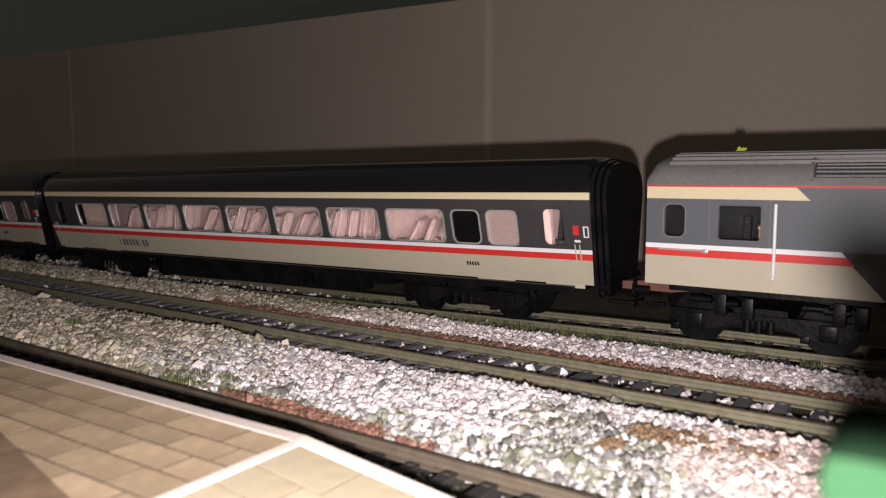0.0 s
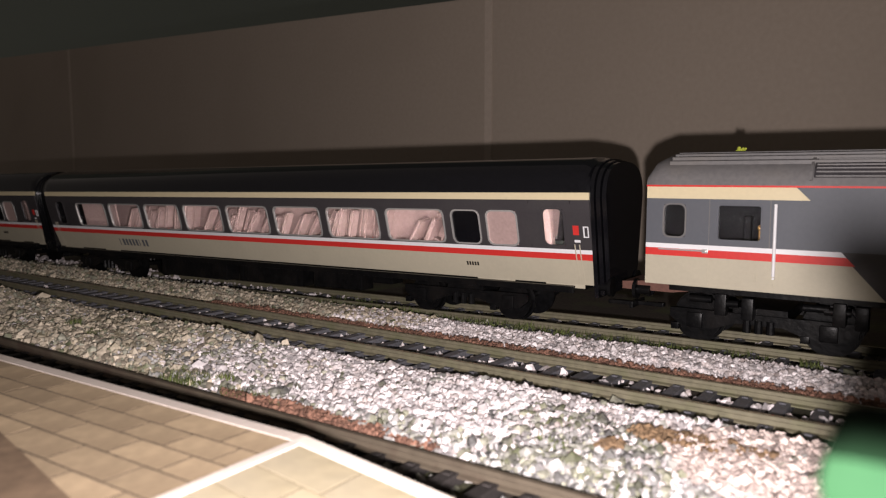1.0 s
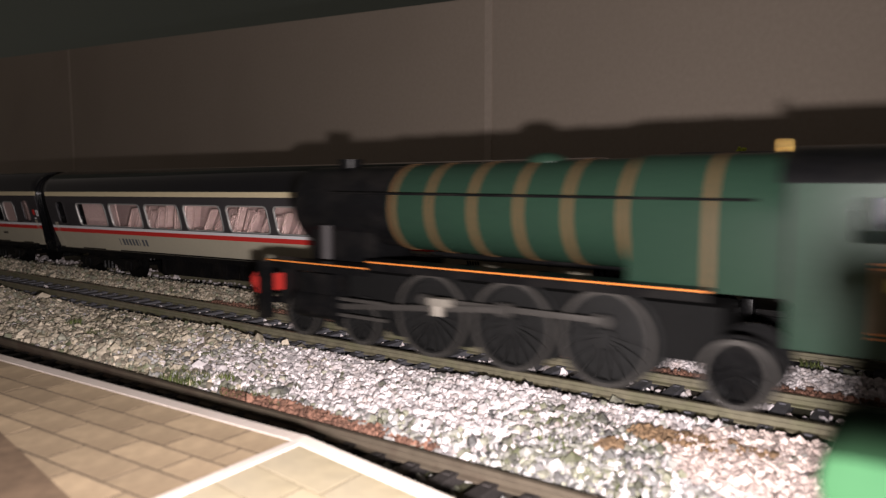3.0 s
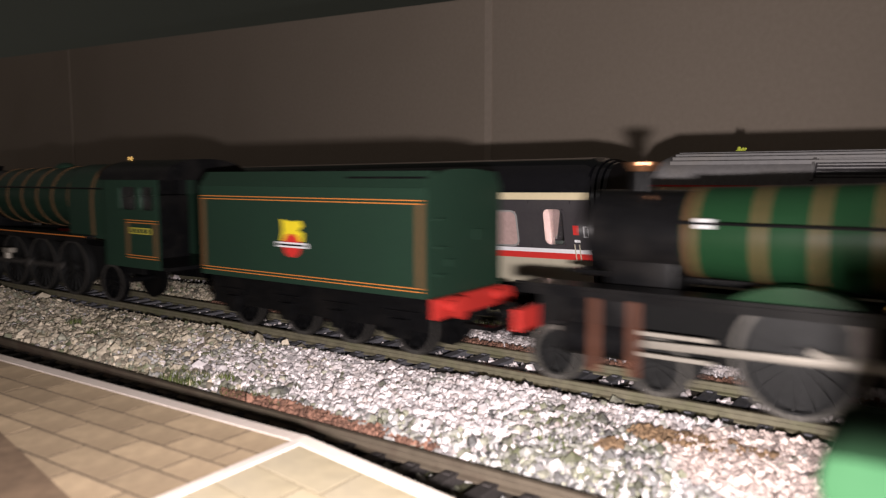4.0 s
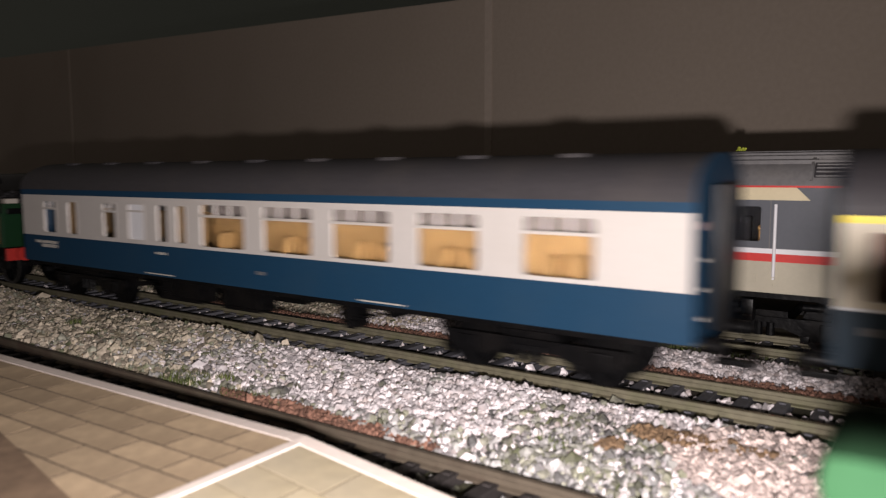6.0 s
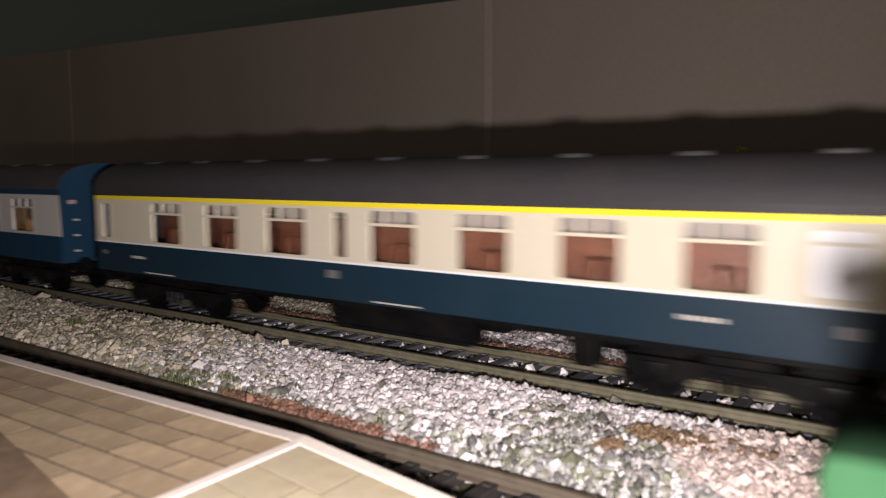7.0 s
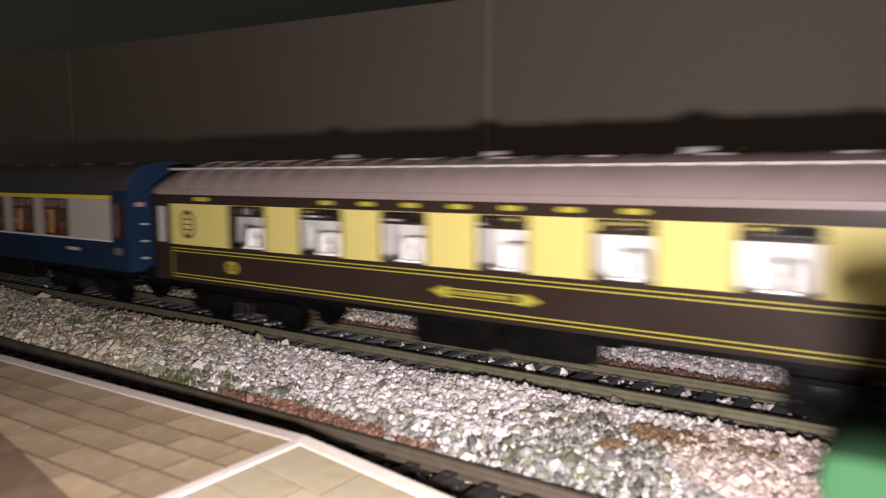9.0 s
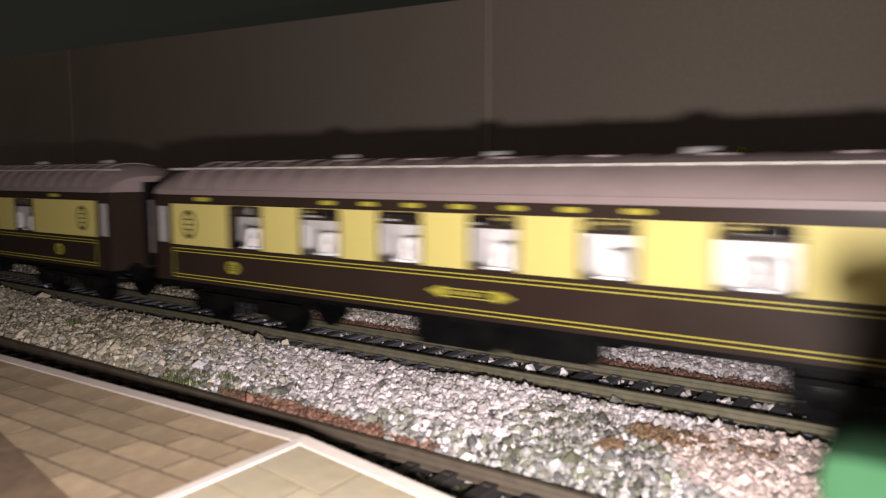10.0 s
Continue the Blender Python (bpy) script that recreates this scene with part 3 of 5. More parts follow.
def coach_shell(c, length, bands, holes, zbot, zside, ztop, roof_mat, end_mat, half=18.0, power=2.3, dome=4.0, y_in=0.8, roof_over=0.4, ends=True, gang=7.2):
    for z0, z1, mat, xa, xb in bands:
        for s in (-1, 1):
            ya, yb = sorted((s * (half - y_in), s * half))
            bm = cut_band(B(), xa, xb, z0, z1, ya, yb, holes)
            part("side_panel", bm, mat, c)
    bm = roof(B(), -0.2, length + 0.2, half + roof_over, zside, ztop, dome, power)
    r = part("roof", bm, roof_mat, c, smooth=35)
    bm = B()
    box(bm, 0.8, length - 0.8, -half + y_in, half - y_in, zbot, zbot + 1.0)
    part("floor", bm, M["inside_dark"], c)
    for x0, x1, way in ((0, 0.8, -1), (length - 0.8, length, 1)):
        if ends:
            bm = B()
            if dome:
                box(bm, x0, x1, -half + y_in, half - y_in, zbot, zside)
            else:
                prism(bm, arch(half, zside, ztop - 0.15, power) + [(-half, zside - 0.1), (-half + y_in, zbot), (half - y_in, zbot), (half, zside - 0.1)], *((x0 - 0.6, x1) if way < 0 else (x0, x1 + 0.6)))
            e = part("end_wall", bm, end_mat, c)
            bm = B()
            xa, xb = (x0 - 3.2, x0) if way < 0 else (x1, x1 + 3.2)
            for k in range(4):
                xk = xa + (xb - xa) * k / 4
                box(bm, xk, xk + 0.55, -gang, gang, zbot + 1, zside + 3.5, 0.2)
            box(bm, xa, xb, -gang + 0.8, gang - 0.8, zbot + 1.4, zside + 3.0)
            part("gangway_bellows", bm, M["black"], e, "black corrugated gangway connection")
    return r


def underframe(c, length, zbot, kit):
    bm = B()
    for s in (-1, 1):
        box(bm, 6, length - 6, s * 14 - 0.8, s * 14 + 0.8, zbot - 2.0, zbot, 0.1)
    box(bm, 4, length - 4, -10, 10, zbot - 1.4, zbot - 0.05)
    part("solebar", bm, M["under"], c)
    for x0, x1, z0, y in kit:
        for s in (-1, 1):
            bm = B()
            box(bm, x0, x1, s * y - 3.5, s * y + 3.5, z0, zbot - 1.2, 0.4)
            k = x0 + 2
            while k < x1 - 1:
                box(bm, k, k + 0.5, s * (y + 3.5) - 0.15, s * (y + 3.5) + 0.15, z0 + 0.6, zbot - 2)
                k += 3.1
            part("equipment_box", bm, M["under"], c)


# ---- standing train on the far track
def intercity_coach(label, m):
    L = 296.0
    c = thing("passenger_coach", label, "railway coach", "standing coaches", m)
    wins = [(26.9 + 27.7 * k, 26.9 + 27.7 * k + 23.6, 25.4, 36.2) for k in range(8)]
    extra = [(247.9, 258.2, 25.4, 36.2), (261.2, 271.7, 25.4, 36.2)]
    doors = [(280.6, 287.5, 25.9, 37.2), (8.5, 15.4, 25.9, 37.2)]
    holes = wins + extra + doors
    bands = [(40.0, 42.2, M["cream_line"], 0, L), (24.7, 40.0, M["dark_grey"], 0, L), (23.4, 24.7, M["white"], 0, L), (21.4, 23.4, M["red"], 0, L),
             (13.4, 21.4, M["beige"], 0, L)]
    coach_shell(c, L, bands, holes, 13.2, 42.2, 53.0, M["gloss_black"], M["gloss_black"], power=2.5, dome=3.0)
    for s in (-1, 1):
        for i, w in enumerate(wins + extra):
            window(c, *w, 18.0, s, M["silver"], 0.5, 1.8, pane=M["gloss_black"] if i == 8 else M["seat"] if i == 9 else None)
        for w in doors:
            window(c, *w, 18.0, s, M["dark_grey"], 0.5, 1.8)
        ya, yb = sorted((s * 17.9, s * 18.1))
        for x in (276.2, 289.9, 6.2, 19.8):
            bm = B()
            box(bm, x - 0.07, x + 0.07, ya, yb - 0.04 if s > 0 else yb, 24.8, 39.9)
            part("door_edge", bm, M["black"], c)
        for x in (291.3, 4.7):
            bm = B()
            for k in (-0.75, 0.75):
                box(bm, x + k - 0.18, x + k + 0.18, s * 18.15 - 0.12, s * 18.15 + 0.12, 14.2, 26.4, 0.05)
            part("door_handrail", bm, M["beige"], c, "two thin beige door handrails")
        for x0, x1, z0, z1, mt, nm in ((290.4, 292.2, 29.3, 32.2, "red", "red_sign"), (290.6, 292.4, 27.0, 27.8, "white", "notice"), (293.6, 294.0, 28.6, 32.0, "white", "notice"),
                                       (295.0, 295.3, 28.6, 32.0, "white", "notice"), (293.6, 295.3, 31.7, 32.0, "white", "notice"), (293.6, 295.3, 28.6, 28.9, "white", "notice")):
            bm = B()
            box(bm, x0, x1, ya, yb + 0.02, z0, z1)
            part(nm, bm, M[mt], c)
        # lettering as plain bars
        for i in range(9):
            bm = B()
            x = 55.0 + i * 2.55
            box(bm, x, x + (0.5 if i in (0, 6) else 1.5), ya, yb, 16.2, 19.4)
            part("letter_bar", bm, M["slate"], c)
        for i in range(5):
            bm = B()
            x = 251.0 + i * 1.0
            box(bm, x, x + 0.62, ya, yb, 17.6, 18.9)
            part("number_bar", bm, M["black"], c)
        for x0, x1 in ((254.0, 268.0), (279.0, 292.0), (40.0, 52.0), (4.0, 20.0)):
            bm = B()
            box(bm, x0, x1, s * 17.7 - 0.3, s * 17.7 + 0.3, 12.2, 13.4, 0.1)
            part("step_panel", bm, M["beige"], c)
    # corrugated rubber corner at the coach end
    for x, way in ((L, 1), (0, -1)):
        for k in range(3):
            bm = B()
            xa, xb = sorted((x + way * k * 1.7, x + way * (k * 1.7 + 1.25)))
            prism(bm, arch(17.5 - k * 0.5, 40.5, 52.4 - k * 0.5, 2.6) + [(-15.6 + k * 0.5, 10 + k), (15.6 - k * 0.5, 10 + k)], xa, xb)
            part("end_fairing", bm, M["gloss_black"], c, "glossy black ribbed end fairing", smooth=30)
    # pairs of leaning seats, uneven from bay to bay
    rng = random.Random(3)
    me = seat_mesh(M["seat"], 4.2, 14.0)
    for k in range(1, 8):
        for q in range(4):
            for row in (-7.6, -3.0):
                ob = new("seat", me)
                ob.parent = c
                ob.matrix_basis = pose((25.0 + 27.7 * k + 6.6 * q + rng.uniform(-1, 1) + (1.6 if row > -8 else 0)) * MM, row * MM, (21.6 + rng.uniform(-2.2, 0.8)) * MM,
                                       0, (16 + rng.uniform(-5, 9)) * (-1 if k in (2, 6) else 1), 180 if k in (2, 6) else 0)
    for k in range(9):
        bm = B()
        box(bm, 25.0 + 27.7 * k, 25.6 + 27.7 * k, 1.4, 17.0, 14.4, 36.0)
        part("partition", bm, M["seat"], c)
    bm = B()
    box(bm, 24, 52, -13.0, -12.4, 14.3, 41.5)
    part("partition", bm, M["seat"], c)
    bm = B()
    box(bm, 22, 274, 0.6, 1.2, 14.3, 41.5)
    part("inner_lining", bm, M["seat"], c, "pale pink interior lining")
    bm = B()
    box(bm, 278.2, 281.8, -15.5, -12.0, 14.3, 40.0, 0.6)
    part("vestibule_post", bm, M["seat"], c)
    underframe(c, L, 13.3, [(88, 132, 4.0, 9.5), (140, 176, 4.5, 9.5), (182, 206, 5.2, 9.5)])
    for x in (46, 250):
        bogie(c, x, 34.0, 6.3, moving=False)
    for x, way in ((0, -1), (L, 1)):
        buffers(c, x, way, M["under"], 13.5, beam=False)
    # the bodysides draw in towards the bottom
    for ob in c.children_recursive:
        if ob.name.startswith(("seat", "bogie", "wheelset", "buffer", "coupling", "equipment", "solebar")):
            continue
        for v in ob.data.vertices:
            t = min(1.0, max(0.0, (0.0422 - v.co.z) / 0.0285)) ** 1.6
            v.co.y *= 1 - (0.2 if ob.name.startswith("end_fairing") else 0.424) * t
    return c


def power_car(m):
    L = 233.0
    c = thing("power_car", "slate-grey and beige diesel power car with white and red stripes", "locomotive", "", m)
    z0, zt = 16.6, 44.2
    holes = [(5.0, 10.9, 30.2, 39.2), (19.7, 30.6, 29.9, 39.2)]
    bands = [(28.2, 40.8, M["slate"], 0, L), (40.8, zt, M["cream_line"], 0, 38.6), (40.8, zt, M["slate"], 38.6, L),
             (26.9, 28.2, M["white"], 0, 49.4), (26.9, 28.2, M["dark_grey"], 49.4, L), (24.8, 26.9, M["red"], 0, 50.6), (24.8, 26.9, M["dark_grey"], 50.6, L),
             (z0, 24.8, M["beige"], 0, 52.0), (z0, 24.8, M["dark_grey"], 52.0, L)]
    coach_shell(c, L, bands, holes, z0, zt, 53.2, M["roof_grey"], M["slate"], power=2.7, dome=4.0)
    for s in (-1, 1):
        ya, yb = sorted((s * 17.95, s * 18.06))
        for pts, mt in (([(38.6, zt - 0.02), (42.0, 40.8), (38.6, 40.8)], "cream_line"), ([(49.4, 28.2), (50.6, 26.9), (49.4, 26.9)], "white"),
                        ([(50.6, 26.9), (52.6, 24.8), (50.6, 24.8)], "red"), ([(52.0, 24.8), (59.5, z0), (52.0, z0)], "beige")):
            bm = prism(B(), pts, ya, yb, "Y")
            part("stripe_end", bm, M[mt], c)
        window(c, *holes[0], 18.0, s, M["roof_grey"], 0.45, 1.6)
        window(c, *holes[1], 18.0, s, M["slate"], 0.35, 0.7)
        for x in (17.4, 32.8):
            bm = B()
            box(bm, x - 0.1, x + 0.1, ya, yb, 28.2, 40.8)
            part("door_edge", bm, M["roof_grey"], c)
            bm = B()
            box(bm, x - 0.1, x + 0.1, ya, yb, z0 + 0.4, 24.8)
            part("door_edge", bm, M["beige"], c)
        bm = B()
        box(bm, 17.4, 32.8, ya - 0.03, yb + 0.03, 42.4, 42.65)
        part("door_edge", bm, M["cream_line"], c)
        bm = B()
        cyl(bm, (34.2, s * 19.0, 30.4), 0.42, 18.8, "Z", 10)
        for z in (20.5, 38.0):
            cyl(bm, (34.2, s * 18.4, z), 0.3, 1.4, "Y", 8)
        part("handrail", bm, M["white"], c, "white vertical grab rail", smooth=40)
        bm = B()
        cyl(bm, (10.3, s * 18.5, 26.6), 0.22, 13.0, "X", 8)
        box(bm, 15.8, 17.4, s * 18.3 - 0.2, s * 18.3 + 0.2, 26.0, 27.1, 0.1)
        part("handrail", bm, M["silver"], c, smooth=40)
        bm = B()
        box(bm, 29.2, 29.9, s * 18.1 - 0.15, s * 18.1 + 0.15, 19.2, 21.4, 0.1)
        cyl(bm, (33.6, s * 18.1, 18.6), 0.5, 0.3, "Y", 10)
        part("door_catch", bm, M["beige"], c)
        bm = B()
        box(bm, 0, L, s * 18.25 - 0.2, s * 18.25 + 0.2, zt - 0.15, zt + 0.35)
        part("gutter_line", bm, M["red"], c, "thin red gutter line")
        k = 62.0
        for j in range(14):
            bm = B()
            box(bm, k + j * 1.4, k + j * 1.4 + 0.5, ya, yb + 0.1, 20.0, 30.0)
            part("grille_slat", bm, M["dark_grey"], c)
    # roof ribs and grille
    for y, z in ((-15.6, 48.6), (-13.4, 50.4), (-10.6, 51.9), (-7.2, 52.75), (-3.4, 53.15), (0.5, 53.2), (10, 52.0)):
        bm = B()
        cc = (abs(y) / 18.4) ** 1.35
        z = zt + 9.0 * (1 - cc * cc) ** (1 / 2.7)
        box(bm, 5.5, 230, y - 0.3, y + 0.3, z - 0.6, z + 0.75, 0.15)
        part("roof_rib", bm, M["roof_grey"], c)
    def on_roof(a):
        co, si = math.cos(radians(a)), math.sin(radians(a))
        return -18.4 * co ** (2 / 2.7), zt + 9.0 * si ** (2 / 2.7)

    bm = B()
    pts = [on_roof(a) for a in (10, 22, 34, 46)]
    prism(bm, [(y - 0.25, z + 0.1) for y, z in pts] + [(y + 1.5, z - 1.0) for y, z in pts[::-1]], 42.5, 61.5)
    g = part("roof_grille", bm, M["dark_roof"], c, "dark louvred roof grille")
    for k in range(6):
        y, z = on_roof(11 + 6.6 * k)
        bm = B()
        box(bm, 43.0, 61.0, y - 0.5, y + 0.1, z, z + 0.35)
        part("louvre", bm, M["roof_grey"], g)
    bm = B()
    prism(bm, [(y - 0.5, z + 0.2) for y, z in (on_roof(a) for a in (6, 18, 30, 42, 54))] + [(-9.0, 49.0), (-16.0, 44.4)], 41.6, 42.3)
    part("roof_strap", bm, M["roof_grey"], c)
    bm = B()
    box(bm, 18, 36, -17.9, -16.9, 44.5, 45.6, 0.15)
    part("roof_step", bm, M["roof_grey"], c)
    # added near-black sheet, paints the unlit inside behind the windows
    bm = B()
    box(bm, 1.2, 40, -6.5, -6.0, 17.8, 43.5)
    part("cab_lining", bm, M["inside_dark"], c)
    bm = B()
    box(bm, 15, 20, 6, 14, 17.8, 33, 0.5)
    box(bm, 24, 26, -8, 10, 17.8, 36, 0.3)
    part("cab_fittings", bm, M["inside_dark"], c)
    bm = B()
    ball(bm, (29.2, -11, 33.0), 0.9)
    cyl(bm, (29.2, -11, 25.0), 0.6, 15, "Z", 10)
    part("cab_lever", bm, M["tan"], c, "small brassy fitting behind the window", smooth=60)
    underframe(c, L, z0, [(60, 120, 4.5, 10.0), (128, 170, 5, 10)])
    bm = B()
    prism(bm, [(-9, 15.6), (-9, 13.4), (6, 13.4), (22, 15.9), (22, 16.4), (0, 16.4)], -12, 12, "Y")
    part("coupling_plate", bm, M["plate"], c, "reddish-brown plate under the end")
    bogie(c, 30, 34, 6.7, moving=False)
    bogie(c, 190, 34, 6.7, moving=False)
    bm = B()
    for x, z in ((15, 12.8), (22, 12.2), (44, 13.0), (49, 12.5)):
        cyl(bm, (x, -14.5, z), 1.0, 6, "X", 10)
        box(bm, x + 4, x + 7, -16, -12, z - 4, z + 2, 0.3)
    part("pipework", bm, M["under"], c, smooth=40)
    for s in (-1, 1):
        bm = B()
        ball(bm, (-1.6, s * 6 - 4, 13.2), 1.9)
        part("air_tank", bm, M["gloss_black"], c, smooth=60)
    buffers(c, 0, -1, M["under"], 13.5, beam=False)
    # scenic fluff stuck on the roof
    bm = B()
    rng = random.Random(5)
    for _ in range(14):
        ball(bm, (21.4 + rng.uniform(-1.1, 1.1), -2 + rng.uniform(-0.8, 0.8), 53.6 + rng.uniform(0, 1.2)), rng.uniform(0.3, 0.6), u=6, v=4)
    t = part("foliage_scrap", bm, M["lichen"])
    t.matrix_basis = m
    tagged(t, "scrap of yellow-green foam foliage lying on the roof", "foliage")
    return c


# ---- moving train: each vehicle has its own place X along the train
MOVING = []   # (object, X in mm)


def mark1(name, label, X, L, lower, upper, ends, stripe, wins, roof_mat, frame_mat, seat_mat, blind=(), z_waist=24.1, blue_ends=0.0, roof_z=42.0, line=None, top_band=None, lining=None, curtains=False, marks=None):
    c = thing(name, label, "railway coach", "coaches of the moving train")
    zb = 13.8
    holes = [(a, b, z0, z1) for a, b, z0, z1, st in wins]
    e = blue_ends
    upper_top = 39.0 if stripe else 39.9
    bands = [(zb, z_waist, lower, 0, L), (z_waist, upper_top, upper, e, L - e)]
    if e:
        bands += [(z_waist, roof_z, lower, 0, e), (z_waist, roof_z, lower, L - e, L)]
    if stripe:
        bands += [(39.0, 40.3, stripe, e, L - e), (40.3, roof_z, roof_mat, e, L - e)]
    else:
        bands += [(39.9, roof_z, top_band or lower, e, L - e)]
    r = coach_shell(c, L, bands, holes, zb, roof_z, 52.2, roof_mat, ends, power=2.2, dome=0, gang=5.6)
    for s in (-1, 1):
        for a, b, z0, z1, st in wins:
            if st == "big":
                window(c, a, b, z0, z1, 18, s, frame_mat, 0.5, 1.0, bar=34.7, mull=(a + (b - a) / 3, a + 2 * (b - a) / 3))
            elif st == "vent":
                window(c, a, b, z0, z1, 18, s, frame_mat, 0.5, 1.0, bar=34.7, mull=((a + b) / 2,))
            elif st == "blind":
                window(c, a, b, z0, z1, 18, s, frame_mat, 0.4, 0.9, bar=35.2, pane=M["white"])
            else:
                window(c, a, b, z0, z1, 18, s, frame_mat, 0.35, 0.8)
        if line:
            bm = B()
            ya, yb = sorted((s * 17.96, s * 18.07))
            box(bm, e, L - e, ya, yb, z_waist - 0.3, z_waist + 0.25)
            part("waist_line", bm, line, c)
        # notices, step boards and painted numbers as bars
        for x0, x1, z0, z1 in marks["notices"]:
            bm = B()
            box(bm, x0, x1, s * 18.04 - 0.08, s * 18.04 + 0.08, z0, z1)
            part("notice_bar", bm, M["roof_grey"], c)
        for x in marks["steps"]:
            bm = B()
            box(bm, x, x + 15.0, s * 18.2 - 0.2, s * 18.2 + 0.2, 14.4, 14.8, 0.1)
            part("step_board", bm, M["stone_grey"], c)
        for x0, x1, z0, z1 in marks["numbers"]:
            tall, mid = z1 - z0 > 1.6, (z0 + z1) / 2
            for k in range(int((x1 - x0) / 1.5)):
                for za, zc in ((mid + 0.25, z1), (z0, mid - 0.1)) if tall else ((z0, z1),):
                    if not (tall and za == z0 and k < 3):
                        bm = B()
                        box(bm, x0 + k * 1.5, x0 + k * 1.5 + 1.0, s * 18.05 - 0.08, s * 18.05 + 0.08, za, zc)
                        part("number_bar", bm, M["stone_grey"], c)
        # compartment walls close behind the windows
        for a, b, z0, z1, st in wins:
            if st == "big":
                bm = B()
                box(bm, a - 4, b + 4, *sorted((s * 9.0, s * 9.5)), 15.0, 33.6)
                part("compartment_panel", bm, lining or seat_mat, c)
                # added grey sheet, stands in for far-side windows showing pale in the upper panes
                bm = B()
                box(bm, a - 4, b + 4, *sorted((s * 10.6, s * 11.0)), 34.2, 39.4)
                part("luggage_rack", bm, M["grey_interior"], c)
                if curtains:
                    for q in (0.36, 0.72):
                        bm = B()
                        x = a + (b - a) * q
                        box(bm, x - 1.2, x + 1.2, *sorted((s * 11.2, s * 12.4)), 26.4 + 1.5 * q, 28.2 + 1.5 * q, 0.4)
                        part("headrest", bm, M["seat" if q > 0.5 else "curtain"], c)
    for x in [20 + k * 27 for k in range(int((L - 30) / 27) + 1)]:
        for y in (-7, 7):
            bm = B()
            box(bm, x - 3.2, x + 3.2, y - 1.6, y + 1.6, 50.3, 52.3 - 0.1, 0.5)
            part("roof_vent", bm, roof_mat, r)
    inner = [w for w in wins if w[4] == "big"]
    if inner:
        xs = []
        for w in inner:
            xs += [w[0] + 1.0, w[1] - 1.0]
        seats(c, xs, seat_mat, z=15.0, back=13.5)
    bm = B()
    box(bm, 3, L - 3, 6.0, 6.6, 14.9, 34.0)
    part("corridor_wall", bm, lining or seat_mat, c)
    for s in (-1, 1):
        for a, b, z0, z1, st in wins:
            if st in ("small", "vent"):
                bm = B()
                box(bm, a - 2, b + 2, *sorted((s * 11.6, s * 12.0)), 15.0, 41.0)
                part("compartment_panel", bm, lining or seat_mat, c)
            elif curtains:
                for x0, x1 in ((a - 0.4, a + 2.6), (b - 1.6, b + 0.4)):
                    bm = B()
                    n = 5
                    pts = [(x0 + (x1 - x0) * i / n, s * (15.6 + 0.35 * (i % 2))) for i in range(n + 1)]
                    pts += [(p[0], p[1] - s * 0.3) for p in pts[::-1]]
                    v0 = [bm.verts.new((p[0], p[1], 24.6)) for p in pts]
                    v1 = [bm.verts.new((p[0], p[1], 38.6)) for p in pts]
                    for i in range(len(pts)):
                        bm.faces.new((v0[i], v0[(i + 1) % len(pts)], v1[(i + 1) % len(pts)], v1[i]))
                    part("curtain", bm, M["curtain"], c, "orange-brown curtain")
    underframe(c, L, zb, [(a, b, 5.0, 9.5) for a, b in marks["boxes"]])
    for s in (-1, 1):
        bm = B()
        for a, b, z0, z1 in ((70, 92, 12, 6), (92, 166, 6, 6), (166, 188, 6, 12)):
            n = 8
            for k in range(n):
                xa, xb2 = a + (b - a) * k / n, a + (b - a) * (k + 1) / n
                za = z0 + (z1 - z0) * k / n
                box(bm, xa, xb2, s * 13.2 - 0.3, s * 13.2 + 0.3, za - 0.2, za + 0.25)
        part("truss", bm, M["under"], c)
    for x in (38, L - 38):
        bogie(c, x)
    for x, way in ((0, -1), (L, 1)):
        buffers(c, x, way, M["under"], 13.0, beam=False)
        for s in (-1, 1):
            bm = B()
            for z in (18, 24, 30):
                xa, xb2 = sorted((x, x + way * 1.0))
                box(bm, xa, xb2, s * 12 - 1.2, s * 12 + 1.2, z, z + 0.7)
            part("end_step", bm, M["stone_grey"], c)
            bm = B()
            xa, xb2 = sorted((x + way * 0.5, x + way * 0.9))
            box(bm, xa, xb2, s * 13.5 - 1.6, s * 13.5 + 1.6, 36.5, 38.0)
            part("end_notice", bm, M["seat"], c, "small pinkish notice on the coach end")
    MOVING.append((c, X))
    return c


